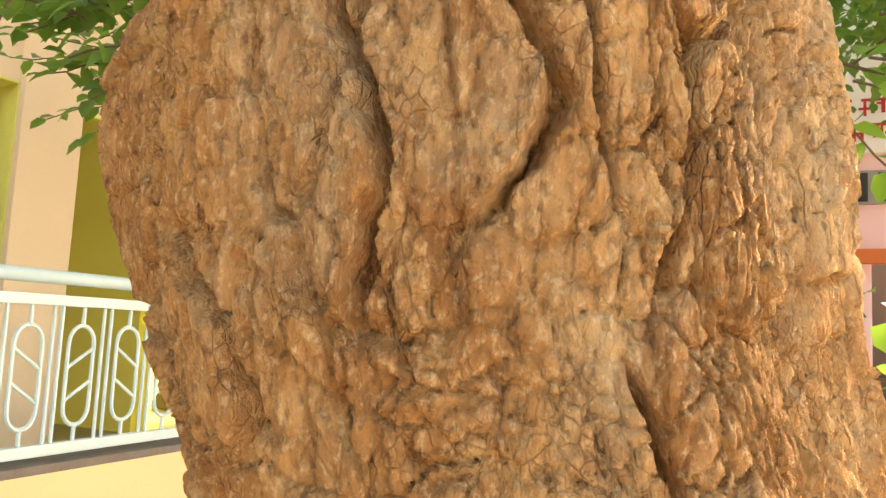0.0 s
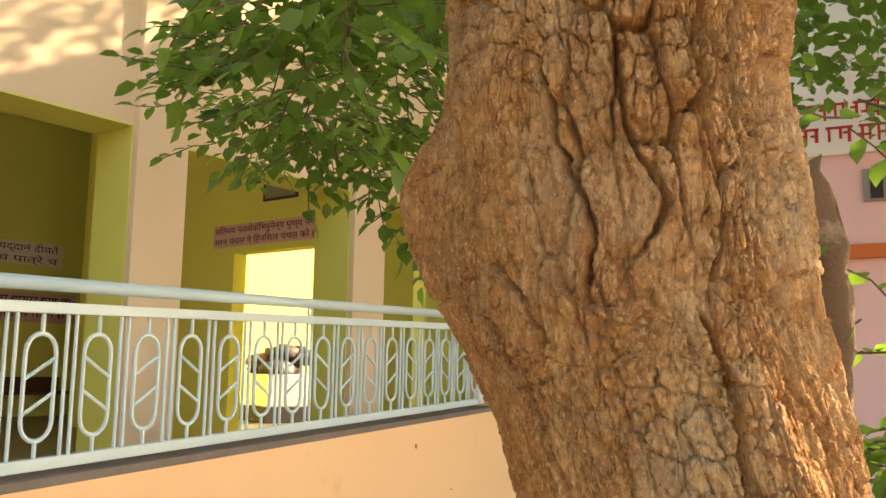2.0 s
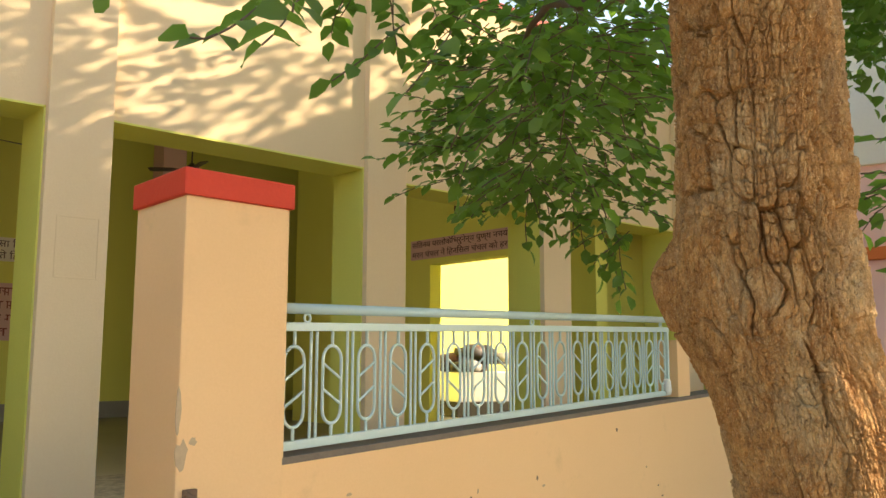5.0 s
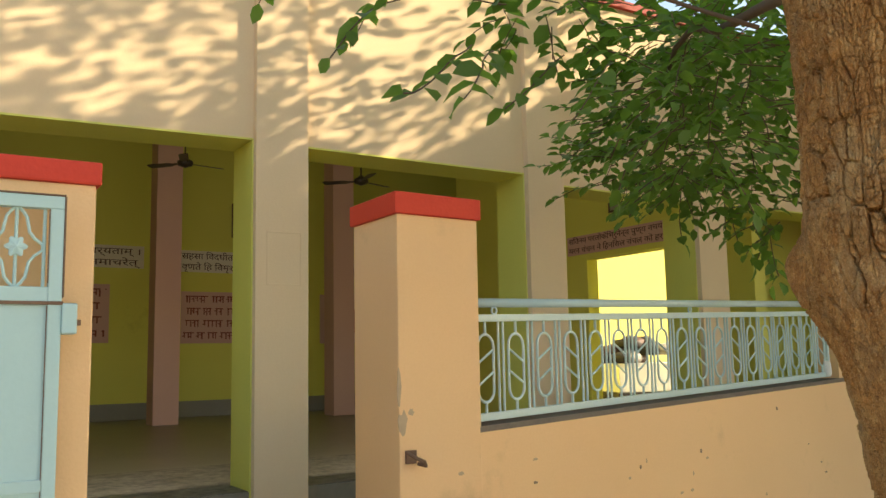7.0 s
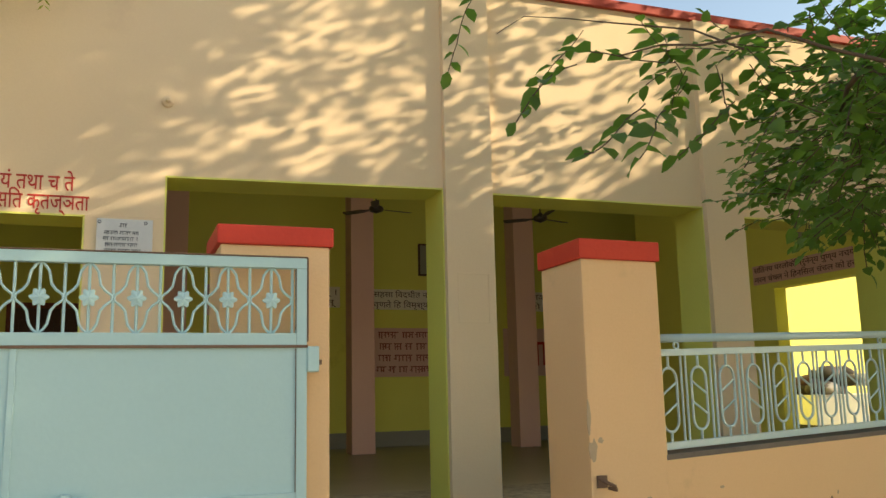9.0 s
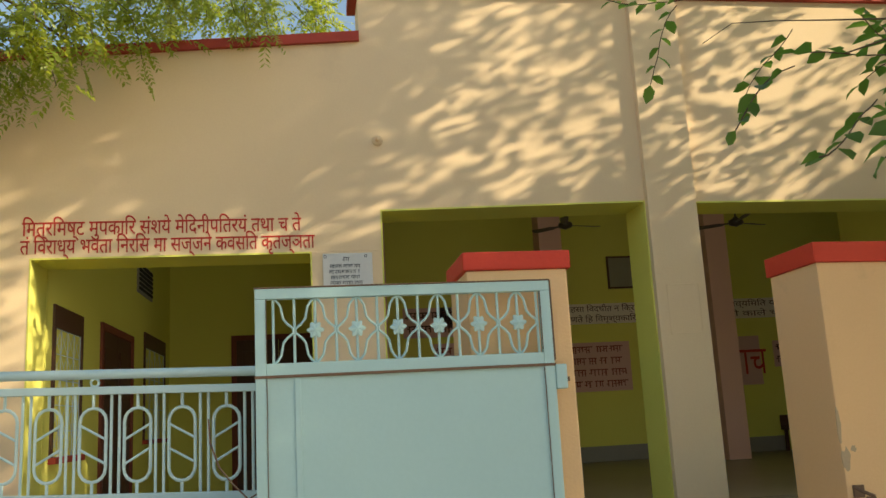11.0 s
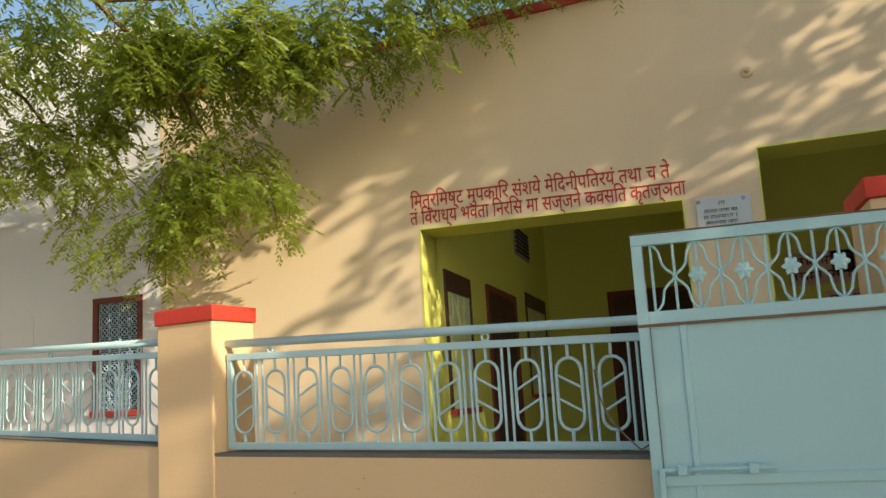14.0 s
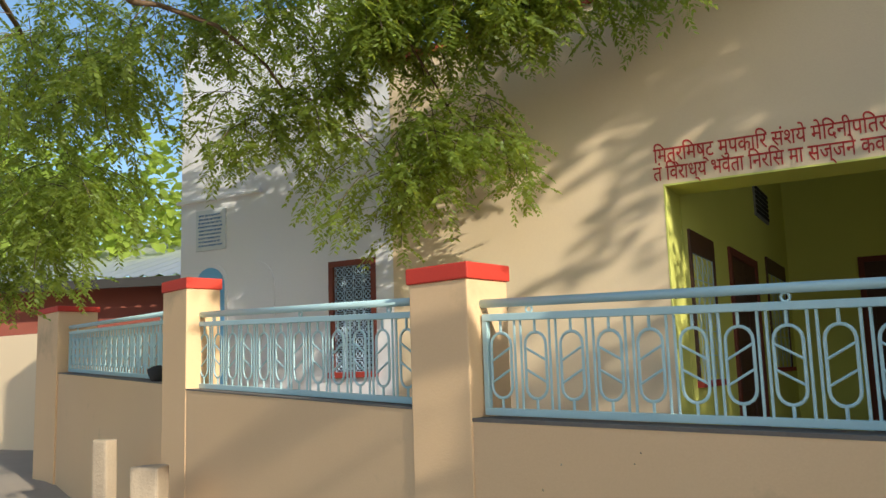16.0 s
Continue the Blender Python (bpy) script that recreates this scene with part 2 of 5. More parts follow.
        mp.inputs["Scale"].default_value = (1, 1, z)
        l.new(warp.outputs[1], mp.inputs[0])
        v = n.new("ShaderNodeTexVoronoi")
        v.feature = "DISTANCE_TO_EDGE"
        v.inputs["Scale"].default_value = scale
        l.new(mp.outputs[0], v.inputs["Vector"])
        crack = span(v.outputs["Distance"], 0.0, wide, 1.0, 0.0)
        some = calc("MULTIPLY", crack, span(noise_at(keep, 3.0), 0.48, 0.60))
        # dark brown along each crack stands in for the shade of its depth
        blend(calc("MULTIPLY", some, 0.3), (0.09, 0.042, 0.02))
        heights.append(some)
    fine = noise_at(170.0, 5.0, 0.6, 0.7)
    rough = noise_at(420.0, 4.0, 0.8, 0.75)
    total = calc("SUBTRACT", calc("ADD", calc("MULTIPLY", fine, 1.2), calc("MULTIPLY", rough, 0.9)), calc("ADD", calc("MULTIPLY", heights[0], 0.5), calc("MULTIPLY", heights[1], 0.3)))
    b = n.new("ShaderNodeBump")
    b.inputs["Strength"].default_value, b.inputs["Distance"].default_value = 1.0, 0.006
    l.new(total, b.inputs["Height"])
    l.new(b.outputs[0], p.inputs["Normal"])
    return m


BARK = bark_material()
STEM = material("grey_brown_bark", (0.17, 0.11, 0.065), 0.9, (0.16, 0.10, 0.06), 14.0, 90, 0.6, 0.6, stain=(0.38, 0.30, 0.20), stain_scale=9.0, stain_at=0.58, spec=0.15)

# ---------------------------------------------------------------- mesh helpers


def link_mesh(name, me, mat, parent=None, label=""):
    if mat and not me.materials:
        me.materials.append(mat)
    ob = new(name, me)
    if parent:
        ob.parent = parent
    if label:
        ob["label"] = label
    return ob


def part(name, bm, mat, parent=None, label="", smooth=False):
    """Links a bmesh as one mesh object, under a thing or under a part."""
    me = bpy.data.meshes.new(name)
    bm.to_mesh(me)
    bm.free()
    if smooth:
        me.polygons.foreach_set("use_smooth", [True] * len(me.polygons))
    return link_mesh(name, me, mat, parent, label)


def thing(name, label, category, group="", at=None, kind=""):
    """An Empty that parents its parts."""
    ob = new(name)
    ob.empty_display_size = 0.1
    if at is not None:
        ob.matrix_basis = at
    return tagged(ob, label, category, group, kind)


def slab(x0, x1, y0, y1, z0, z1, bevel=0.004, bm=None):
    """A box with softened edges."""
    own = bm or bmesh.new()
    made = bmesh.ops.create_cube(own, size=1.0)
    bmesh.ops.scale(own, vec=(x1 - x0, y1 - y0, z1 - z0), verts=made["verts"])
    bmesh.ops.translate(own, vec=((x0 + x1) / 2, (y0 + y1) / 2, (z0 + z1) / 2), verts=made["verts"])
    if bevel:
        edges = list({e for v in made["verts"] for e in v.link_edges})
        bmesh.ops.bevel(own, geom=edges, offset=bevel, segments=2, affect="EDGES", profile=0.6)
    return own


def prism(points, z0, z1, bevel=0.0):
    """An upright prism over a plan outline; z0 and z1 may be lists, one height a corner."""
    bm = bmesh.new()
    k = len(points)
    lo = z0 if isinstance(z0, (list, tuple)) else [z0] * k
    hi = z1 if isinstance(z1, (list, tuple)) else [z1] * k
    a = [bm.verts.new((x, y, z)) for (x, y), z in zip(points, lo)]
    b = [bm.verts.new((x, y, z)) for (x, y), z in zip(points, hi)]
    bm.faces.new(a[::-1])
    bm.faces.new(b)
    for i in range(k):
        bm.faces.new((a[i], a[(i + 1) % k], b[(i + 1) % k], b[i]))
    bmesh.ops.recalc_face_normals(bm, faces=bm.faces)
    if bevel:
        bmesh.ops.bevel(bm, geom=list(bm.edges), offset=bevel, segments=2, affect="EDGES", profile=0.6)
    return bm


def tube(bm, path, radius, sides=7, closed=False, caps=True):
    """A round bar along a path; radius may be a list."""
    pts = [Vector(p) for p in path]
    k = len(pts)
    rad = radius if isinstance(radius, (list, tuple)) else [radius] * k
    rings, last = [], None
    for i, p in enumerate(pts):
        if closed:
            d = pts[(i + 1) % k] - pts[i - 1]
        else:
            d = pts[min(i + 1, k - 1)] - pts[max(i - 1, 0)]
        d.normalize()
        if last is None:
            ref = Vector((0, 0, 1)) if abs(d.z) < 0.9 else Vector((0, 1, 0))
            u = d.cross(ref).normalized()
        else:
            u = (last - d * last.dot(d)).normalized()
        last = u
        v = d.cross(u)
        rings.append([bm.verts.new(p + (u * math.cos(a) + v * math.sin(a)) * rad[i]) for a in (2 * math.pi * j / sides for j in range(sides))])
    for i in range(k if closed else k - 1):
        r, s = rings[i], rings[(i + 1) % k]
        for j in range(sides):
            bm.faces.new((r[j], r[(j + 1) % sides], s[(j + 1) % sides], s[j]))
    if caps and not closed:
        bm.faces.new(rings[0][::-1])
        bm.faces.new(rings[-1])
    return bm


def lathe(bm, profile, sides=16, centre=(0, 0)):
    """Turns a profile of (radius, z) round the upright axis."""
    rings = [[bm.verts.new((centre[0] + r * math.cos(2 * math.pi * j / sides), centre[1] + r * math.sin(2 * math.pi * j / sides), z)) for j in range(sides)] for r, z in profile]
    for r, s in zip(rings, rings[1:]):
        for j in range(sides):
            bm.faces.new((r[j], r[(j + 1) % sides], s[(j + 1) % sides], s[j]))
    bm.faces.new(rings[0][::-1])
    bm.faces.new(rings[-1])
    return bm


def raw_mesh(name, verts, quads, mat, parent=None, label="", smooth=False):
    """A large mesh straight from arrays of corners and four- or three-sided faces."""
    verts, quads = np.asarray(verts, np.float32), np.asarray(quads, np.int32)
    me = bpy.data.meshes.new(name)
    me.vertices.add(len(verts))
    me.vertices.foreach_set("co", verts.ravel())
    k = quads.shape[1]
    me.loops.add(quads.size)
    me.loops.foreach_set("vertex_index", quads.ravel())
    me.polygons.add(len(quads))
    me.polygons.foreach_set("loop_start", np.arange(0, quads.size, k, dtype=np.int32))
    if smooth:
        me.polygons.foreach_set("use_smooth", np.ones(len(quads), bool))
    me.update(calc_edges=True)
    return link_mesh(name, me, mat, parent, label)


def visual(text):
    """Puts the short-i sign before its consonant, as it is written."""
    out = []
    for ch in text:
        if ch == "\u093f":
            k = len(out) - 1
            while k >= 2 and out[k - 1] == "\u094d":
                k -= 2
            out.insert(max(k, 0), ch)
        else:
            out.append(ch)
    return "".join(out)


def writing(name, text, size, m, mat, parent, width=0.0, label="", align="LEFT", depth=0.002, bold=0.0):
    """Painted or raised writing, as flat letters a little proud of their ground."""
    cu = bpy.data.curves.new(name, "FONT")
    cu.body, cu.size, cu.align_x, cu.extrude = visual(text), size, align, depth
    cu.resolution_u = 3
    cu.offset = bold
    cu.materials.append(mat)
    ob = new(name, cu)
    bpy.context.view_layer.update()
    if width and ob.dimensions.x > 0:
        m = m @ Matrix.Diagonal((width / ob.dimensions.x, 1, 1, 1))
    ob.matrix_basis = m
    if parent:
        ob.parent = parent
    if label:
        ob["label"] = label
    return ob


def bars(name, x0, x1, z0, z1, rows, mat, parent, m, seed=1, fill=0.62):
    """Rows of small strokes that stand for writing too small to read."""
    rnd = random.Random(seed)
    bm = bmesh.new()
    step = (z1 - z0) / rows
    for r in range(rows):
        z = z1 - (r + 0.5) * step
        x = x0 + rnd.uniform(0, 0.06) * (x1 - x0)
        end = x1 - rnd.uniform(0, 0.12) * (x1 - x0)
        tall = step * fill
        while x < end:
            w = min(step * rnd.uniform(0.6, 2.2), end - x)
            slab(x, x + w, -0.002, 0.002, z + tall * 0.38, z + tall * 0.56, 0, bm)
            c = x + tall * 0.12
            while c < x + w - tall * 0.1:
                slab(c, c + tall * rnd.uniform(0.14, 0.24), -0.002, 0.002, z - tall * rnd.uniform(0.3, 0.6), z + tall * 0.38, 0, bm)
                if rnd.random() < 0.6:
                    b = z + tall * rnd.uniform(-0.3, 0.15)
                    slab(c - tall * 0.28, c, -0.002, 0.002, b, b + tall * 0.16, 0, bm)
                c += tall * rnd.uniform(0.42, 0.7)
            x += w + step * rnd.uniform(0.15, 0.35)
    ob = part(name, bm, mat, parent)
    ob.matrix_basis = m
    return tagged(ob, kind="stuff")


def scuff(parent, m, w, h, mat, seed, name="scuff"):
    """An irregular flake or stain of chipped plaster, a hair proud of its wall (local x across, z up)."""
    rnd = random.Random(seed)
    bm = bmesh.new()
    k = 14
    f = [bm.verts.new((w * rnd.uniform(0.55, 1) * math.cos(2 * math.pi * i / k), -0.0015, h * rnd.uniform(0.55, 1) * math.sin(2 * math.pi * i / k))) for i in range(k)]
    b = [bm.verts.new((v.co.x * 1.1, 0.001, v.co.z * 1.1)) for v in f]
    bm.faces.new(f)
    for i in range(k):
        bm.faces.new((f[i], b[i], b[(i + 1) % k], f[(i + 1) % k]))
    bmesh.ops.recalc_face_normals(bm, faces=bm.faces)
    ob = part(name, bm, mat, parent)
    ob.matrix_basis = m
    return ob


FACING = pose(0, 0, 0, 90, 0, 0)  # flat writing stood up so that it faces the street

# ---------------------------------------------------------------- setting
FLOOR, FRONT, THICK = 0.73, 4.79, 0.44


def ground_z(x, y):
    return 0.2 + 0.085 * max(0.0, y - 1.2) if x < -4.5 else 0.2 + 0.085 * max(0.0, y - 1.2) * max(0.0, min(1.0, -x / 4.5))


def build_ground():
    xs = np.concatenate(([-400, -120, -50], np.arange(-24, 16.1, 0.4), [40, 120, 400]))
    ys = np.concatenate(([-400, -120, -40], np.arange(-14, 12.1, 0.4), [40, 120, 400]))
    verts, quads = [], []
    for y in ys:
        for x in xs:
            z = ground_z(x, min(y, 6.0))
            if abs(x) < 30 and abs(y) < 20:
                z += 0.035 * noise.noise(Vector((x * 0.7, y * 0.7, 0))) + 0.012 * noise.noise(Vector((x * 3, y * 3, 5)))
            verts.append((x, y, z))
    w = len(xs)
    for j in range(len(ys) - 1):
        for i in range(w - 1):
            a = j * w + i
            quads.append((a, a + 1, a + w + 1, a + w))
    ob = raw_mesh("ground", verts, quads, DUST, smooth=True)
    tagged(ob, "dusty sand-coloured street ground with uneven trodden surface", "ground", kind="structure")


build_ground()


def structure(name, bm, mat, label, category="wall"):
    return tagged(part(name, bm, mat), label, category, kind="structure")


# facade: piers, heads and upper wall, all 24 cm thick
COLUMNS = [(-0.31, 0.15), (2.475, 2.93), (4.865, 5.315), (7.45, 7.95)]
PROUD = 0.066
HEAD, PORCH_HEAD, ROOF_R = 3.53, 3.178, 5.60
# bays of the hall: left and right side, height of the head at either side
BAYS = [(-2.69, -0.31, 3.53, 3.572), (0.15, 2.475, 3.555, 3.55), (2.93, 4.865, 3.47, 3.455), (5.315, 7.45, 3.47, 3.47)]
back = FRONT + THICK
facade = thing("wall_front", "cream-peach plastered school facade with tall green-lined openings", "wall", kind="structure")
part("plain_wall", prism([(-8.1, FRONT), (-5.515, FRONT), (-5.515, back), (-8.1, back)], -0.1, [4.70, 4.94, 4.94, 4.70]), CREAM, facade)
part("pier", slab(-3.28, -2.69, FRONT, back, -0.1, PORCH_HEAD, 0.005), CREAM, facade)
part("pier", slab(-3.276, -2.69, FRONT, back, PORCH_HEAD, HEAD, 0), CREAM, facade)
part("upper_wall", prism([(-5.515, FRONT), (-3.276, FRONT), (-3.276, back), (-5.515, back)], PORCH_HEAD, [4.94, 5.07, 5.07, 4.94]), CREAM, facade)
part("upper_wall", prism([(-3.276, FRONT), (-2.82, FRONT), (-2.82, back), (-3.276, back)], HEAD, 5.07), CREAM, facade)
part("upper_wall", slab(-2.82, -2.69, FRONT, back, HEAD, ROOF_R - 0.07, 0), CREAM, facade)
for x0, x1, h0, h1 in BAYS:
    part("upper_wall", prism([(x0, FRONT), (x1, FRONT), (x1, back), (x0, back)], [h0, h1, h1, h0], ROOF_R - 0.07), CREAM, facade)
part("upper_wall", slab(7.95, 9.0, FRONT, back, HEAD, ROOF_R - 0.07, 0), CREAM, facade)
for x0, x1 in COLUMNS:
    part("column", slab(x0, x1, FRONT - PROUD, back + 0.004, -0.1, ROOF_R - 0.075, 0.006), CREAM, facade)
part("coping", prism([(-8.1, FRONT - 0.04), (-2.82, FRONT - 0.04), (-2.82, back), (-8.1, back)], [4.70, 5.07, 5.07, 4.70], [4.77, 5.16, 5.16, 4.77]), DEEPRED, facade, "oxide red parapet coping")
part("coping", slab(-2.90, 9.0, FRONT - 0.05, back, ROOF_R - 0.07, ROOF_R + 0.02, 0.006), DEEPRED, facade, "oxide red parapet coping")
# green linings of the openings, 3 mm proud
for x0, x1, h0, h1 in [(-5.515, -3.28, PORCH_HEAD, PORCH_HEAD)] + BAYS:
    part("lining", prism([(x0 - 0.001, FRONT - 0.003), (x0 + 0.012, FRONT - 0.003), (x0 + 0.012, back + 0.02), (x0 - 0.001, back + 0.02)], FLOOR - 0.3, h0), GREEN, facade, "lime green painted reveal")
    part("lining", prism([(x1 - 0.012, FRONT - 0.003), (x1 + 0.001, FRONT - 0.003), (x1 + 0.001, back + 0.02), (x1 - 0.012, back + 0.02)], FLOOR - 0.3, h1), GREEN, facade, "lime green painted reveal")
    part("lining", prism([(x0, FRONT - 0.003), (x1, FRONT - 0.003), (x1, back + 0.02), (x0, back + 0.02)], [h0 - 0.012, h1 - 0.012, h1 - 0.012, h0 - 0.012], [h0 + 0.003, h1 + 0.003, h1 + 0.003, h0 + 0.003]), GREEN, facade, "lime green painted soffit")
# old rendered patch on a column and a stub of pipe on the wall
for x0, x1, z0, z1 in ((-0.215, -0.20, 2.36, 2.80), (0.075, 0.09, 2.36, 2.80), (-0.20, 0.075, 2.79, 2.802), (-0.20, 0.075, 2.36, 2.372)):
    part("patch", slab(x0, x1, FRONT - PROUD - 0.004, FRONT - PROUD + 0.002, z0, z1, 0.001), CREAM, facade, "raised edge of a repaired plaster patch")
bm = bmesh.new()
lathe(bm, [(0.05, 0.0), (0.045, 0.02), (0.02, 0.03), (0.018, 0.07), (0.012, 0.075)], 12)
bmesh.ops.rotate(bm, verts=bm.verts, matrix=Euler((radians(90), 0, 0)).to_matrix())
bmesh.ops.translate(bm, verts=bm.verts, vec=(-2.69, FRONT, 4.152))
part("pipe_stub", bm, CREAM, facade, "small capped pipe stub")

# older pale building with niches, further along the street
pale = thing("wall_old", "pale lime-washed old house wall with blue niche", "wall", kind="structure")
WX0, WX1, WZ0, WZ1 = -8.85, -8.30, 1.72, 2.85
PB = FRONT + 0.35
part("plain_wall", slab(-10.86, WX0, FRONT + 0.01, PB, -0.1, 5.6, 0.01), PALE, pale)
part("plain_wall", slab(WX1, -8.1, FRONT + 0.003, PB, -0.1, 5.6, 0), PALE, pale)
part("plain_wall", slab(WX0, WX1, FRONT + 0.01, PB, WZ1, 5.6, 0), PALE, pale)
part("plain_wall", slab(WX0, WX1, FRONT + 0.01, PB, -0.1, WZ0, 0), PALE, pale)
part("return_wall", slab(-10.86, -10.5, PB, 12.0, -0.1, 5.6, 0.01), PALE, pale)
part("string_course", slab(-10.90, -9.7, FRONT - 0.03, FRONT + 0.02, 3.66, 3.70, 0.008), PALE, pale)


def arch(x0, x1, z0, z1, y0, y1):
    w = (x1 - x0) / 2
    pts = [(x0, z0), (x1, z0)] + [(x0 + w + w * math.cos(a), z1 - w + w * math.sin(a)) for a in np.linspace(0, math.pi, 13)]
    bm = bmesh.new()
    a = [bm.verts.new((x, y0, z)) for x, z in pts]
    b = [bm.verts.new((x, y1, z)) for x, z in pts]
    bm.faces.new(a)
    bm.faces.new(b[::-1])
    for i in range(len(pts)):
        bm.faces.new((a[i], b[i], b[(i + 1) % len(pts)], a[(i + 1) % len(pts)]))
    bmesh.ops.recalc_face_normals(bm, faces=bm.faces)
    return bm


part("niche_shutter", arch(-10.62, -10.21, 1.6, 2.93, FRONT - 0.006, FRONT + 0.03), BLUE, pale, "sky blue arched shutter")
part("niche_moulding", arch(-10.66, -10.17, 1.6, 2.98, FRONT + 0.002, FRONT + 0.03), PALE, pale)
part("blocked_arch", arch(-10.04, -9.54, 1.8, 2.95, FRONT - 0.002, FRONT + 0.03), PALE, pale, "walled-up arch with rough plaster")
sign = tagged(part("marble_plaque", slab(-10.61, -10.19, FRONT - 0.015, FRONT + 0.01, 3.12, 3.56, 0.004), MARBLE), "white marble plaque with blue engraved lines on pale wall", "plaque")
bars("writing", -10.58, -10.22, 3.15, 3.52, 9, material("blue_engraving", (0.15, 0.28, 0.5), 0.7), sign, pose(0, FRONT - 0.0165, 0), 5, 0.45)


def grille_window(name, x0, x1, z0, z1, m, label, cat="window", lintel=0.055, proud=0.03, rings=True):
    """A window with a painted surround, a ledge and a pierced geometric grille."""
    w = thing(name, label, cat, at=m)
    f = 0.055
    for a, b, c, d in ((x0 - f, x1 + f, z1, z1 + lintel), (x0 - f, x0, z0, z1), (x1, x1 + f, z0, z1)):
        part("frame", slab(a, b, -proud, 0.06, c, d, 0.004), MAROON if rings else WOOD, w, "maroon painted surround" if rings else "dark brown wooden surround")
    part("sill", slab(x0 - f - 0.01, x1 + f + 0.01, -0.05, 0.06, z0 - f, z0, 0.005), DEEPRED, w, "red painted sill")
    # near-black sheet stands in for the unlit room behind the grille
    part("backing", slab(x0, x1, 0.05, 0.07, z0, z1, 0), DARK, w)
    g = bmesh.new()
    n = 4
    s = (x1 - x0) / n
    rows = max(2, round((z1 - z0) / s))
    t = (z1 - z0) / rows
    for i in range(n):
        for j in range(rows):
            cx, cz = x0 + (i + 0.5) * s, z0 + (j + 0.5) * t
            ring = [(cx + 0.36 * s * math.cos(a), 0.01, cz + 0.36 * t * math.sin(a)) for a in (math.pi * k / 4 for k in range(8))]
            if rings:
                tube(g, ring, 0.0065, 4, closed=True)
            for dx, dz in ((1, 1), (1, -1)):
                tube(g, [(cx - dx * s / 2, 0.012, cz - dz * t / 2), (cx + dx * s / 2, 0.012, cz + dz * t / 2)], 0.005, 4)
    for i in range(n + 1):
        tube(g, [(x0 + i * s, 0.008, z0), (x0 + i * s, 0.008, z1)], 0.005, 4)
    for j in range(rows + 1):
        tube(g, [(x0, 0.008, z0 + j * t), (x1, 0.008, z0 + j * t)], 0.0045, 4)
    part("grille", g, JALI, w, "pale blue pierced metal grille")
    return w


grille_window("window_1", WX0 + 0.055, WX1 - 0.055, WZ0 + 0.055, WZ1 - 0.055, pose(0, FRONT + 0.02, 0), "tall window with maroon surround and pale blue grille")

# interior of the hall
structure("floor", slab(-5.5, 20.0, FRONT + 0.0, 20.0, 0.40, FLOOR, 0), STONE, "polished grey stone hall floor", "floor")
structure("floor_border", slab(-5.5, 9.0, FRONT + 0.02, 6.75, FLOOR, FLOOR + 0.004, 0), MOSAIC, "dark and pale stone chip mosaic floor border", "floor")
# out of view; its pale colour reflects light into the hall
structure("forecourt", slab(-11, 9.0, 2.6, FRONT, 0.0, 0.42, 0), FORECOURT, "unseen paved forecourt behind the street wall, pale to bounce light indoors", "ground")
structure("ceiling", prism([(-2.82, back), (6.5, back), (6.5, 15.2), (-2.82, 15.2)], [5.15, 5.15, 6.25, 6.25], [5.30, 5.30, 6.40, 6.40]), CEIL, "plain pale ceiling slab of the hall, rising to the rear", "ceiling")
structure("ceiling_porch", slab(-5.7, -2.95, back, 11.8, 5.0, 5.1, 0), CEIL, "plain pale ceiling slab of the porch", "ceiling")
structure("wall_upstand", prism([(-2.95, back), (-2.82, back), (-2.82, 8.2), (-2.95, 8.2)], 4.95, [5.2, 5.2, 5.6, 5.6]), GREEN, "lime green upstand between porch and hall ceilings")
structure("wall_back", slab(-5.7, 9.0, 14.9, 15.15, 0.4, 6.35, 0), GREEN, "lime green rear hall wall with painted mottoes")
structure("baseboard", slab(-5.4, 6.35, 14.86, 14.903, FLOOR, 1.03, 0.004), GREY, "grey plaster skirting along rear wall", "skirting")
side = structure("wall_left", slab(-5.74, -5.5, back, 15.0, 0.4, 5.0, 0), GREEN, "lime green porch side wall with windows and a door")
structure("wall_porch_back", slab(-5.5, -2.9, 11.6, 11.8, FLOOR, 6.3, 0), GREEN, "lime green wall at the back of the porch")
structure("wall_partition", slab(-2.95, -2.75, 8.2, 15.0, FLOOR, 6.3, 0), GREEN, "lime green partition between porch and hall")
east = thing("wall_east", "lime green cross wall with a bright doorway", "wall", kind="structure")
part("pier", slab(6.4, 6.62, back, 6.55, FLOOR, 5.4, 0.004), GREEN, east)
part("pier", slab(6.4, 6.62, 8.36, 12.09, FLOOR, 6.2, 0.004), GREEN, east)
part("lintel", slab(6.4, 6.62, 6.55, 8.36, 3.24, 5.7, 0), GREEN, east)
structure("wall_side_room", slab(6.62, 9.0, 6.36, 6.5, FLOOR, 5.0, 0), GREEN, "lime green wall of the side room")
structure("ceiling_side", slab(6.52, 9.0, back, 6.5, 5.0, 5.15, 0), CEIL, "plain ceiling of the side room", "ceiling")
# run on out of view to keep sun off the hall floor
structure("wall_side_end", slab(9.0, 9.2, FRONT, 8.8, -0.1, 5.5, 0), GREEN, "lime green end wall of the side room, extended unseen to block sun")
# open yard beyond the doorway, in the sun
structure("ceiling_recess", slab(6.5, 9.2, 11.89, 15.2, 6.25, 6.4, 0), CEIL, "plain pale ceiling over the hall recess", "ceiling")
structure("wall_recess", slab(6.62, 9.0, 11.89, 12.09, FLOOR, 6.25, 0), GREEN, "lime green wall of the hall recess")
structure("wall_recess_end", slab(9.0, 9.2, 11.89, 15.1, 0.4, 6.25, 0), GREEN, "lime green end wall of the hall recess")
bench = thing("bench", "low dark wooden bench against the rear wall", "bench", at=pose(6.9, 14.5, FLOOR))
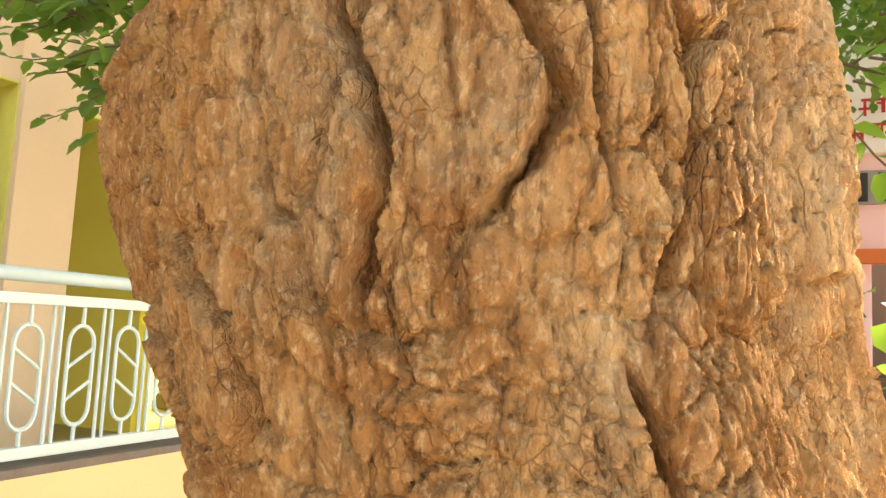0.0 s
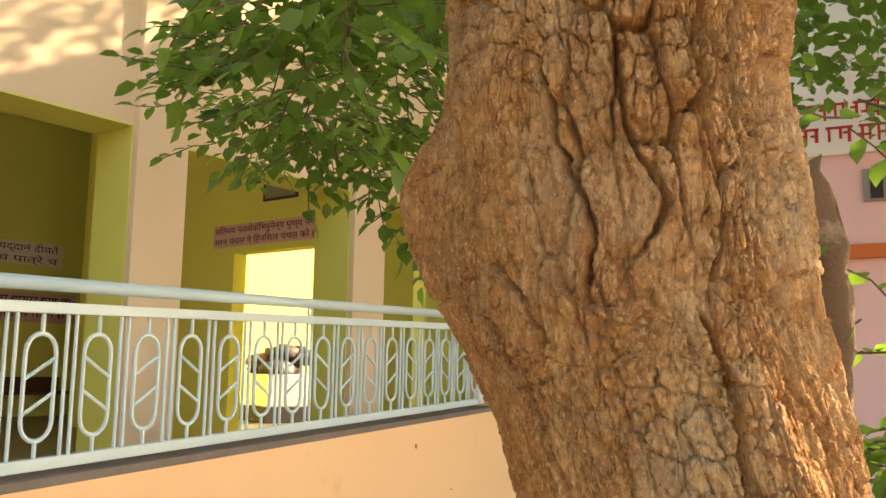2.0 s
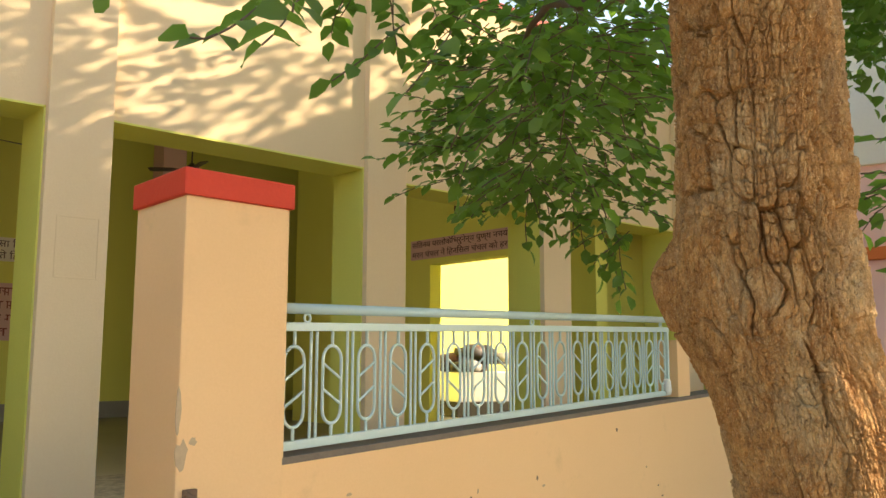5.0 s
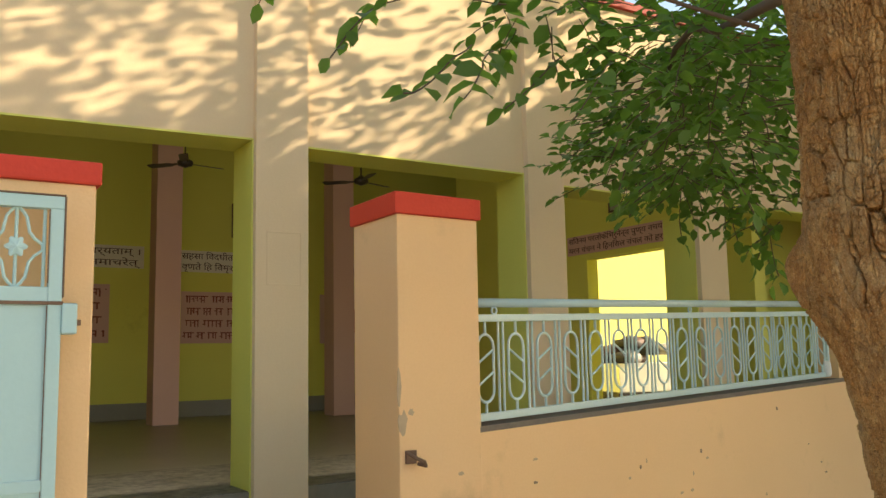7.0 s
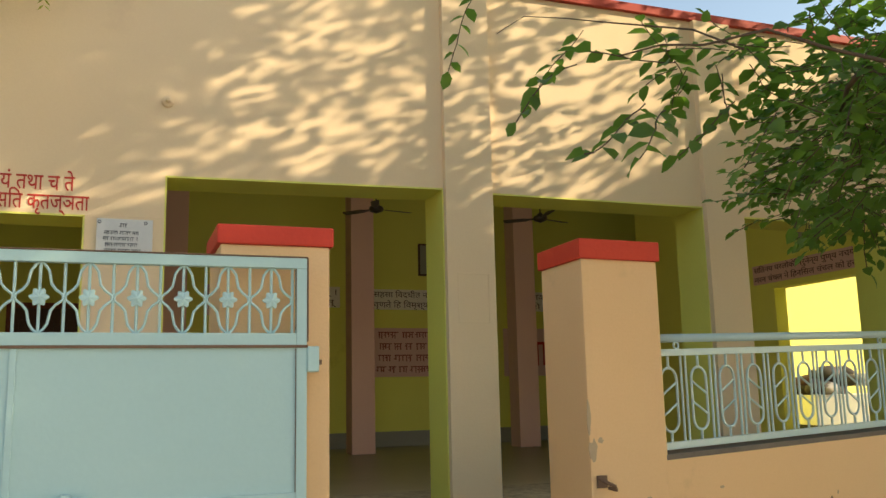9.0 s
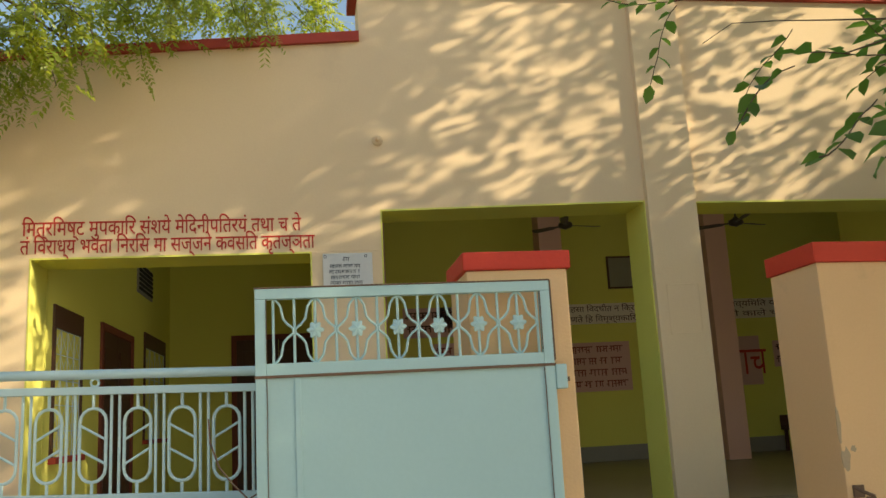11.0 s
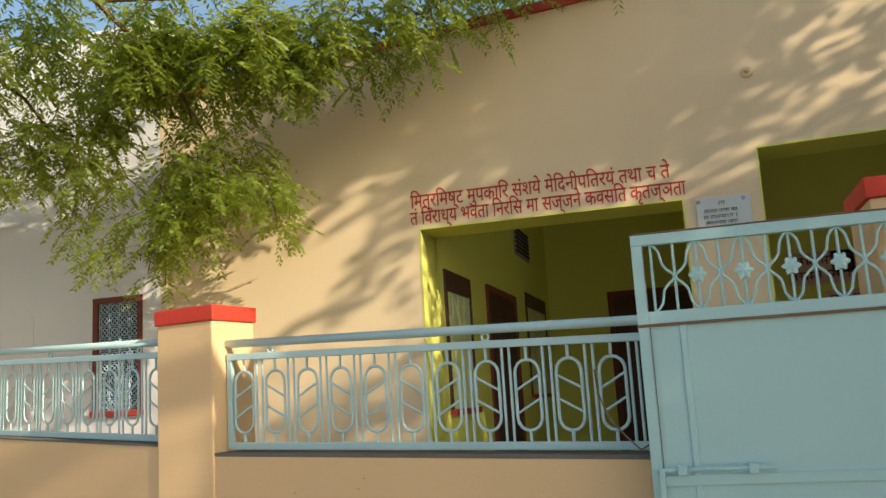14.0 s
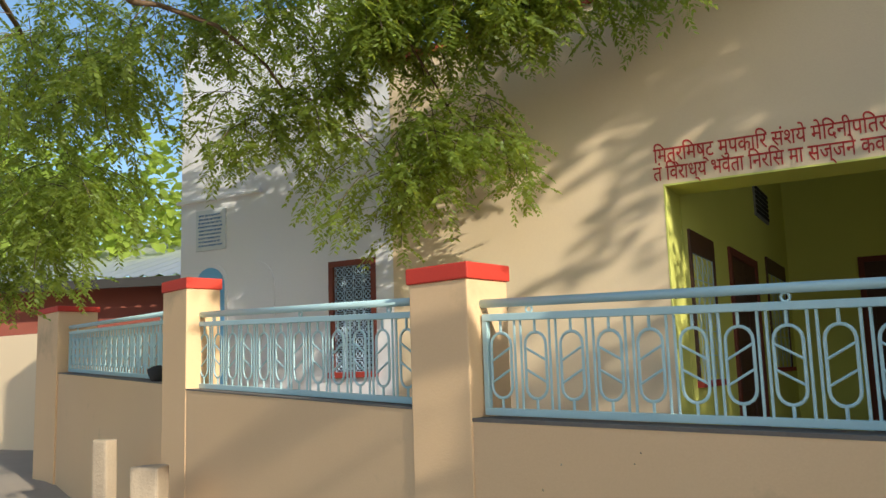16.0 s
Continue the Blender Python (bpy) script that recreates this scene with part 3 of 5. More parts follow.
part("seat", slab(-0.7, 0.7, -0.2, 0.2, 0.42, 0.47, 0.006), WOOD, bench)
for bx in (-0.62, 0.62):
    for by in (-0.15, 0.15):
        part("leg", slab(bx - 0.03, bx + 0.03, by - 0.03, by + 0.03, 0, 0.418, 0.004), WOOD, bench)
part("backrest", slab(-0.7, 0.7, 0.17, 0.2, 0.472, 0.72, 0.005), WOOD, bench)
structure("wall_yard", slab(9.2, 20.0, 13.2, 13.4, 0.4, 4.6, 0), YELLOW, "sunlit yellow courtyard wall")
structure("wall_yard_end", slab(17.5, 17.7, 5.0, 13.2, 0.4, 2.0, 0), YELLOW, "yellow courtyard end wall")

# pink posts
for x in (0.9, 4.17, -2.4):
    ob = part("pillar", slab(x, x + 0.43, 12.95, 13.38, FLOOR, 6.03, 0.01), PINK)
    tagged(ob, "square dull pink painted hall pillar on the stone floor", "pillar", "pillars of the hall")


def fan(x, y, z, turn):
    f = thing("ceiling_fan", "dark brown three-blade ceiling fan hanging from the hall ceiling", "fan", "ceiling fans", pose(x, y, z, 0, 0, turn))
    top = 5.15 + 1.1 * (y - back) / (15.2 - back) - z
    part("rod", tube(bmesh.new(), [(0, 0, 0.1), (0, 0, top)], 0.012, 8), FAN, f)
    part("canopy", lathe(bmesh.new(), [(0.02, top - 0.09), (0.055, top - 0.02), (0.06, top)], 14), FAN, f)
    part("motor", lathe(bmesh.new(), [(0.03, 0.13), (0.05, 0.10), (0.11, 0.07), (0.12, 0.03), (0.10, 0.0), (0.04, -0.02), (0.02, -0.03)][::-1], 18), FAN, f, smooth=True)
    for k in range(3):
        bm = bmesh.new()
        rows = [(0.10, 0.025), (0.20, 0.03), (0.26, 0.06), (0.58, 0.068), (0.62, 0.05)]
        top = [[bm.verts.new((r, s * w, 0.035 + s * w * 0.18 + h)) for s in (-1, 1)] for r, w in rows for h in (0.004,)]
        low = [[bm.verts.new((r, s * w, 0.035 + s * w * 0.18 - 0.004)) for s in (-1, 1)] for r, w in rows]
        for i in range(len(rows) - 1):
            bm.faces.new((top[i][0], top[i + 1][0], top[i + 1][1], top[i][1]))
            bm.faces.new((low[i][0], low[i][1], low[i + 1][1], low[i + 1][0]))
            for s in (0, 1):
                bm.faces.new((top[i][s], top[i + 1][s], low[i + 1][s], low[i][s]))
        bm.faces.new((top[-1][0], top[-1][1], low[-1][1], low[-1][0]))
        bmesh.ops.recalc_face_normals(bm, faces=bm.faces)
        b = part("blade", bm, FAN, f)
        b.matrix_basis = pose(0, 0, 0, 0, 0, 120 * k)


fan(0.77, 10.79, 4.655, 12)
fan(3.40, 10.23, 4.52, 20)

# mottoes and boards on the rear wall, z of centre and rows
RW = 14.9


def wall_sign(name, x0, x1, z0, z1, ground, ink, rows, label, seed, m=None, text=None, cat="sign"):
    m = m or pose(0, RW, 0)
    s = part(name, slab(x0, x1, -0.012, -0.002, z0, z1, 0.002), ground)
    s.matrix_basis = m
    tagged(s, label, cat)
    if text:
        h = (z1 - z0) / len(text)
        for i, line in enumerate(text):
            writing("writing", line, h * 0.80, pose(x0 + 0.04, -0.015, z1 - (i + 0.78) * h, 90), ink, s, (x1 - x0) * 0.94)
    else:
        bars("writing", x0 + 0.04, x1 - 0.04, z0 + 0.03, z1 - 0.03, rows, ink, s, pose(0, -0.014, 0), seed, 0.52)
    return s


wall_sign("motto_band", -0.75, 1.15, 3.53, 3.95, BAND, DARKLETTER, 2, "white painted band with two lines of dark motto lettering", 1, text=["\u0915\u0947 \u091a\u0948\u0935\u093e\u0935\u0927\u093e\u0930\u094d\u092f\u0924\u093e\u092e\u094d \u0964", "\u0928\u0915\u0943\u0924 \u0928 \u0938\u092e\u093e\u091a\u0930\u0947\u0924\u094d"])
wall_sign("motto_band", 1.82, 3.60, 3.50, 3.92, BAND, DARKLETTER, 2, "white painted band with two lines of dark motto lettering", 2, text=["\u0938\u0939\u0938\u093e \u0935\u093f\u0926\u0927\u0940\u0924 \u0928 \u0915\u094d\u0930\u093f\u092f\u093e", "\u0935\u0943\u0923\u0924\u0947 \u0939\u093f \u0935\u093f\u092e\u0943\u0936\u094d\u092f\u0915\u093e\u0930\u093f\u0923\u0902"])
wall_sign("motto_band", 5.25, 7.62, 3.50, 3.92, BAND, DARKLETTER, 2, "white painted band with two lines of dark motto lettering", 3, text=["\u0926\u093e\u0924\u0935\u094d\u092f\u092e\u093f\u0924\u093f \u092f\u0926\u094d\u0926\u093e\u0928\u0902 \u0926\u0940\u092f\u0924\u0947", "\u0926\u0947\u0936\u0947 \u0915\u093e\u0932\u0947 \u091a \u092a\u093e\u0924\u094d\u0930\u0947 \u091a"])
wall_sign("text_board", -0.9, 0.55, 2.14, 3.22, BOARD, BOARDLETTER, 4, "dull pink painted board with dark red lettering", 4)
wall_sign("text_board", 1.86, 3.18, 2.12, 3.12, BOARD, BOARDLETTER, 4, "dull pink painted board with dark red lettering", 5)
wall_sign("text_board", 6.35, 7.95, 2.45, 3.0, BOARD, DARKLETTER, 2, "dull red painted board with dark lettering", 9)
wall_sign("text_board", 4.75, 6.05, 2.10, 3.12, BOARD, LETTER, 1, "dull pink board with one large painted word", 6, text=[" \u0909\u0935\u093e\u091a "])
wall_sign("text_board", -1.5, -0.35, 3.35, 3.95, BOARD, DARKLETTER, 2, "dark painted board with lettering", 7)
pic = thing("framed_picture", "dark wooden framed picture on the rear hall wall", "picture", at=pose(2.84, RW - 0.03, 4.22))
for a, b, c, d in ((0, 0.58, 0, 0.035), (0, 0.58, 0.65, 0.685), (0, 0.035, 0.035, 0.65), (0.545, 0.58, 0.035, 0.65)):
    part("frame", slab(a, b, -0.02, 0.025, c, d, 0.004), WOOD, pic)
part("print", slab(0.035, 0.545, -0.004, 0.004, 0.035, 0.65, 0), material("faded_print", (0.30, 0.29, 0.22), 0.5, (0.2, 0.19, 0.14), 4, 40), pic)
# motto over the bright doorway, on the cross wall
turned = pose(6.4, 0, 0, 0, 0, -90)
wall_sign("motto_band", -8.80, -6.63, 3.33, 3.63, BOARD, DARKLETTER, 2, "painted motto band over the bright doorway", 8, turned, ["\u0938\u0924\u093f\u0928\u092f \u092a\u0930\u0932\u094b\u0915\u0947\u092d\u093f\u0930\u0941\u0928\u0947\u0928\u094d\u092f \u092a\u0941\u0923\u094d\u092f \u0928\u091a\u092f\u0902", "\u092e\u0930\u0928 \u091a\u0902\u091a\u0932 \u0928\u0947 \u0939\u093f\u0928\u0938\u093f\u0932 \u091a\u0902\u091a\u0932 \u0915\u094b \u0939\u0930"])
pic = thing("framed_picture", "small dark framed picture above the doorway", "picture", at=turned @ pose(-7.79, -0.02, 3.89))
for a, b, c, d in ((0, 0.64, 0, 0.03), (0, 0.64, 0.25, 0.28), (0, 0.03, 0.03, 0.25), (0.61, 0.64, 0.03, 0.25)):
    part("frame", slab(a, b, -0.015, 0.018, c, d, 0.003), WOOD, pic)
part("print", slab(0.03, 0.61, -0.004, 0.004, 0.03, 0.25, 0), material("faded_print", (0.3, 0.29, 0.22)), pic)

# yard: white dais with a heap of things under a cloth
dais = thing("white_platform", "low white plastered platform in the sunny courtyard", "platform", at=pose(10.15, 11.1, FLOOR, 0, 0, -18))
part("slab", slab(-0.72, 0.72, -0.5, 0.5, 0.28, 0.85, 0.02), WHITE, dais)
part("plinth", slab(-0.8, 0.8, -0.6, 0.6, 0, 0.28, 0.02), DARK, dais)
heap = thing("sack_heap", "heap of dark and pale sacks on the white platform", "sacks", at=pose(10.05, 11.05, FLOOR + 0.85, 0, 0, -18))
rnd = random.Random(8)
for k in range(13):
    bm = bmesh.new()
    bmesh.ops.create_icosphere(bm, subdivisions=2, radius=1.0)
    for v in bm.verts:
        v.co *= 1 + 0.55 * noise.noise(v.co * 2.3 + Vector((k * 3, 0, 0)))
        v.co.z = max(v.co.z, -0.6)
    b = part("sack", bm, (DARK, DARK, WOOD, DARK, GREY)[k % 5], heap, smooth=True)
    b.matrix_basis = pose(rnd.uniform(-0.8, 0.8) * (1 - 0.3 * (k // 5)), rnd.uniform(-0.25, 0.25), 0.09 + 0.15 * (k // 5), 0, 0, rnd.uniform(0, 180)) @ Matrix.Diagonal((rnd.uniform(0.24, 0.46), rnd.uniform(0.16, 0.28), 0.15, 1))

# porch: windows and doors in the side wall
porch = pose(-5.5, 0, 0, 0, 0, 90)
grille_window("window_2", 5.47, 6.32, 1.6, 2.70, porch @ pose(0, -0.01, 0), "porch window with dark brown surround and pale blue grille", lintel=0.2, proud=0.012, rings=False)
grille_window("window_3", 9.55, 11.05, 1.68, 2.88, porch @ pose(0, -0.01, 0), "porch window with dark brown surround and pale blue grille", lintel=0.2, proud=0.012, rings=False)


def panel_door(name, x0, x1, z1, m, label):
    d = thing(name, label, "door", at=m)
    part("frame", slab(x0, x0 + 0.08, -0.03, 0.05, FLOOR, z1, 0.004), MAROON, d)
    part("frame", slab(x1 - 0.08, x1, -0.03, 0.05, FLOOR, z1, 0.004), MAROON, d)
    part("frame", slab(x0 + 0.08, x1 - 0.08, -0.03, 0.05, z1 - 0.08, z1, 0.004), MAROON, d)
    mid = (x0 + x1) / 2
    for a, b in ((x0 + 0.08, mid - 0.003), (mid + 0.003, x1 - 0.08)):
        leaf = part("leaf", slab(a, b, -0.005, 0.035, FLOOR + 0.01, z1 - 0.08, 0.003), WOOD, d)
        for c, e in ((0.15, 0.62), (0.72, 1.15), (1.25, z1 - FLOOR - 0.25)):
            part("panel", slab(a + 0.09, b - 0.09, -0.018, 0.0, FLOOR + c, FLOOR + e, 0.012), WOOD, leaf)
    return d


panel_door("door_1", 7.12, 8.75, 2.94, porch, "dark brown double door with maroon frame in the porch")
panel_door("door_2", -4.56, -3.1, 3.2, pose(0, 11.6, 0), "dark brown double door at the back of the porch")
vent = thing("wall_vent", "small dark grille vent high in the porch", "vent", at=porch @ pose(9.0, 0, 3.55))
part("frame", slab(0, 1.0, -0.02, 0.02, 0, 0.40, 0.004), GREY, vent)
for k in range(6):
    part("slat", slab(0.05, 0.95, -0.035, -0.018, 0.04 + 0.06 * k, 0.075 + 0.06 * k, 0.003), DARK, vent)

# inscription over the porch, marble plaque on the pier
lines = ["\u092e\u093f\u0924\u094d\u0930\u092e\u093f\u0937\u094d\u091f \u092e\u0941\u092a\u0915\u093e\u0930\u093f \u0938\u0902\u0936\u092f\u0947 \u092e\u0947\u0926\u093f\u0928\u0940\u092a\u0924\u093f\u0930\u092f\u0902 \u0924\u0925\u093e \u091a \u0924\u0947", "\u0924\u0902 \u0935\u093f\u0930\u093e\u0927\u094d\u092f \u092d\u0935\u0924\u093e \u0928\u093f\u0930\u0938\u093f \u092e\u093e \u0938\u091c\u094d\u091c\u0928\u0947 \u0915\u0935\u0938\u0924\u093f \u0915\u0943\u0924\u091c\u094d\u091e\u0924\u093e"]
text_1 = writing("wall_inscription", lines[0], 0.175, pose(-5.58, FRONT - 0.002, 3.365, 90), LETTER, None, 2.22, bold=0.001)
tagged(text_1, "dark red hand-painted Sanskrit verse on the facade", "inscription", "verse over the porch")
text_2 = writing("wall_inscription", lines[1], 0.175, pose(-5.59, FRONT - 0.002, 3.215, 90), LETTER, None, 2.34, bold=0.001)
tagged(text_2, "dark red hand-painted Sanskrit verse on the facade", "inscription", "verse over the porch")
plq = tagged(part("marble_plaque", slab(-3.19, -2.775, FRONT - 0.02, FRONT, 2.86, 3.157, 0.004), MARBLE), "white marble foundation plaque with dark engraved lines", "plaque")
bars("writing", -3.14, -2.85, 2.88, 3.07, 4, GREYLETTER, plq, pose(0, FRONT - 0.0215, 0), 11, 0.55)
bars("heading", -3.02, -2.96, 3.08, 3.13, 1, GREYLETTER, plq, pose(0, FRONT - 0.0215, 0), 3, 0.6)
for x in (-3.17, -2.83):
    part("ornament", tube(bmesh.new(), [(x + 0.012 * math.cos(a), FRONT - 0.021, 3.13 + 0.012 * math.sin(a)) for a in (math.pi * k / 3 for k in range(6))], 0.003, 4, closed=True), GREYLETTER, plq)

# ---------------------------------------------------------------- street wall, pillars, railings, gate


def gate_pillar(corners, z1, cap, label, dents=0):
    """A square plastered pillar with an overhanging red cap; corners of its plan in order."""
    cx, cy = sum(p[0] for p in corners) / 4, sum(p[1] for p in corners) / 4
    t = thing("wall_pillar", label, "pillar", "street wall pillars")
    body = prism(corners, -0.1, z1, 0.008)
    part("shaft", body, PEACH, t)
    grow = [(cx + (x - cx) * 1.07, cy + (y - cy) * 1.07) for x, y in corners]
    part("cap", prism(grow, z1, z1 + cap, 0.008), RED, t, "bright red painted cap")
    return t


def square(x, y, ux, uy, w, d):
    """Plan corners of a block whose front edge starts at (x, y) and runs w along (ux, uy), d deep to its left."""
    return [(x, y), (x + ux * w, y + uy * w), (x + ux * w - uy * d, y + uy * w + ux * d), (x - uy * d, y + ux * d)]


DEG11 = (math.cos(radians(11.3)), math.sin(radians(11.3)))
pillar_a = gate_pillar([(-0.765, 1.548), (-0.292, 1.578), (-0.285, 2.02), (-0.755, 2.025)], 2.422, 0.105, "peach plastered gate pillar with red cap and a latch")
pillar_b = gate_pillar([(-2.595, 1.352), (-2.126, 1.352), (-2.126, 1.82), (-2.595, 1.82)], 2.395, 0.085, "peach plastered gate pillar with red cap behind the gate")
CU = (0.976, -0.218)
DU = (0.943, -0.333)
pillar_c = gate_pillar(square(-6.145, 1.838, *CU, 0.40, 0.33), 2.195, 0.085, "peach plastered wall pillar with red cap, dappled by sun")
pillar_d = gate_pillar(square(-9.04, 2.852, *DU, 0.42, 0.28), 2.43, 0.085, "peach plastered wall pillar with red cap")
pillar_e = gate_pillar(square(-14.0, 5.35, 0.95, -0.31, 0.75, 0.5), 2.66, 0.07, "weathered peach wall pillar with dark red cap at the bend")
tagged(part("wall_stub", prism(square(3.84, 2.43, *DEG11, 0.25, 0.18), 1.4, 1.97, 0.006), PEACH), "short plastered stub at the end of the railing", "wall stub")

for k, (x, z, w, hh, mt) in enumerate(((-0.762, 1.62, 0.012, 0.10, CHIP), (-0.745, 1.45, 0.03, 0.07, CHIP), (-0.70, 1.50, 0.018, 0.02, CHIP), (-0.42, 1.20, 0.02, 0.012, CHIP))):
    scuff(pillar_a, pose(x, 1.5485 + (x + 0.765) * 0.063, z), w, hh, mt, k)
# latch on the pillar beside the entrance
latch = thing("gate_latch", "rusty iron hasp fixed to the gate pillar", "latch", at=pose(-0.70, 1.545, 1.30))
part("plate", slab(-0.035, 0.02, -0.008, 0.008, -0.03, 0.03, 0.003), RUST, latch)
part("hasp", tube(bmesh.new(), [(-0.03, -0.01, 0.02), (-0.01, -0.05, 0.0), (0.03, -0.06, -0.02), (0.05, -0.04, -0.04), (0.02, -0.012, -0.03)], 0.009, 6), RUST, latch)


def street_wall(name, a, b, za, zb, depth=0.24, band=0.004):
    """A plastered street wall between two plan points, its top at za and zb."""
    d = Vector((b[0] - a[0], b[1] - a[1])).normalized()
    n = Vector((-d.y, d.x)) * depth
    bm = prism([a, b, (b[0] + n.x, b[1] + n.y), (a[0] + n.x, a[1] + n.y)], -0.1, [za, zb, zb, za], 0.006)
    ob = structure(name, bm, PEACH, "peach plastered street wall with chipped top edge")
    m = n / depth
    # dark band paints both the grime and the shadow gap below the railing
    led = prism([(a[0] - m.x * 0.003, a[1] - m.y * 0.003), (b[0] - m.x * 0.003, b[1] - m.y * 0.003), (b[0] + n.x * 0.9, b[1] + n.y * 0.9), (a[0] + n.x * 0.9, a[1] + n.y * 0.9)], [za - band, zb - band, zb - band, za - band], [za + 0.006, zb + 0.006, zb + 0.006, za + 0.006])
    part("ledge", led, LEDGE, ob, "dirty grey top of the wall, darkened for the shadow gap under the railing")
    return ob


wall_right = street_wall("wall_street_right", (-0.30, 1.58), (9.0, 3.43), 1.405, 1.65, band=0.022)
for k in range(16):
    r = random.Random(k + 60)
    f = r.random()
    scuff(wall_right, pose(-0.2 + 3.9 * f, 1.5985 + 0.776 * f, r.uniform(0.7, 1.38), 0, 0, 11.3), r.uniform(0.006, 0.022), r.uniform(0.005, 0.016), (SOOT, CHIP)[k % 2], k)
wall_left_street = street_wall("wall_street_left", (-5.76, 1.762), (-2.58, 1.30), 1.50, 1.40, band=0.012)
for k in range(14):
    r = random.Random(k + 90)
    f = r.random()
    scuff(wall_left_street, pose(-5.7 + 2.2 * f, 1.7525 - 0.3197 * f, r.uniform(0.8, 1.42), 0, 0, -8.27), r.uniform(0.003, 0.009), r.uniform(0.003, 0.008), (SOOT, CHIP)[k % 2], k)
wall_far_street = street_wall("wall_street_far", (-8.64, 2.715), (-6.14, 1.845), 1.67, 1.55)
street_wall("wall_street_end", (-13.3, 5.15), (-9.03, 2.86), 1.89, 1.72)
street_wall("wall_street_bend", (-20.0, 10.5), (-13.9, 5.4), 2.3, 2.3)


def oval_mesh(flip):
    """One looped baluster: a long ring with two slanted bars and its stubs."""
    w, z0, z1, r = 0.058, 0.085, 0.405, 0.0075
    bm = bmesh.new()
    ring = [(w * math.cos(a), 0, z1 - w + w * math.sin(a)) for a in np.linspace(0, math.pi, 9)]
    ring += [(w * math.cos(a), 0, z0 + w + w * math.sin(a)) for a in np.linspace(math.pi, 2 * math.pi, 9)]
    tube(bm, ring, r, 6, closed=True)
    tube(bm, [(0, 0, 0.03), (0, 0, z0)], r, 6)
    tube(bm, [(0, 0, z1), (0, 0, 0.47)], r, 6)
    s = -1 if flip else 1
    for zc in (0.195, 0.30):
        tube(bm, [(-w, 0, zc - s * 0.033), (w, 0, zc + s * 0.033)], r * 0.8, 6)
    me = bpy.data.meshes.new("looped_baluster")
    bm.to_mesh(me)
    bm.free()
    me.materials.append(RAIL)
    return me


OVALS = [oval_mesh(False), oval_mesh(True)]
bm = tube(bmesh.new(), [(0, 0, 0.03), (0, 0, 0.47)], 0.0068, 6)
BAR = bpy.data.meshes.new("bar")
bm.to_mesh(BAR)
bm.free()
BAR.materials.append(RAIL)
bm = tube(bmesh.new(), [(0.018 * math.cos(a), 0, 0.018 * math.sin(a)) for a in (math.pi * k / 5 for k in range(10))], 0.006, 6, closed=True)
RING = bpy.data.meshes.new("ring")
bm.to_mesh(RING)
bm.free()
RING.materials.append(RAIL)


def railing(a, b, za, zb, count, label, flip=0, rings=(0.06, 0.35, 0.65, 0.94), post=True, tall=1.0):
    """A welded railing panel from a to b; za and zb are the heights of its foot."""
    dx, dy = b[0] - a[0], b[1] - a[1]
    length = math.hypot(dx, dy)
    r = thing("railing", label, "railing", "street wall railings", pose(a[0], a[1], za, 0, 0, math.degrees(math.atan2(dy, dx))) @ Matrix.Diagonal((1, 1, tall, 1)))
    rise = zb - za

    def beam(name, y0, y1, z0, z1):
        bm = bmesh.new()
        slab(0, length, y0, y1, z0, z1, 0.004, bm)
        for v in bm.verts:
            v.co.z += rise * v.co.x / length
        return part(name, bm, RAIL, r)

    beam("bottom_bar", -0.018, 0.018, 0.0, 0.036)
    beam("top_bar", -0.02, 0.02, 0.465, 0.50)
    part("handrail", tube(bmesh.new(), [(-0.02, 0, 0.555), (length + 0.02, 0, 0.555 + rise)], 0.022, 12), RAIL, r, smooth=True)
    if post:
        for x in (0.012, length - 0.012):
            part("end_post", slab(x - 0.014, x + 0.014, -0.016, 0.016, 0.036 + rise * x / length, 0.466 + rise * x / length, 0.003), RAIL, r)
    step = length / count
    for i in range(count):
        x = (i + 0.5) * step
        o = new("looped_baluster", OVALS[(i + flip) % 2])
        o.parent, o.matrix_basis = r, pose(x, 0, rise * x / length)
        for s in (-0.018, 0.018):
            xb = (i + 1) * step + s
            if i < count - 1:
                o = new("bar", BAR)
                o.parent, o.matrix_basis = r, pose(xb, 0, rise * xb / length)
    for f in rings:
        o = new("ring", RING)
        o.parent, o.matrix_basis = r, pose(f * length, 0, 0.518 + rise * f)
    return r


railing((-0.30, 1.66), (3.76, 2.47), 1.425, 1.53, 18, "pale blue welded railing with looped balusters on the street wall", rings=(0.045, 0.5, 0.97), tall=1.065)
railing((-5.72, 1.86), (-2.60, 1.42), 1.515, 1.42, 16, "pale blue welded railing with looped balusters, partly behind the gate", rings=(0.085, 0.47, 0.9))
railing((-8.66, 2.85), (-6.17, 1.98), 1.68, 1.565, 12, "pale blue welded railing with looped balusters between wall pillars", rings=(0.1, 0.55, 0.9))
railing((-13.2, 5.24), (-9.10, 3.06), 1.905, 1.74, 19, "pale blue welded railing with looped balusters by the old house", rings=(0.1, 0.9))


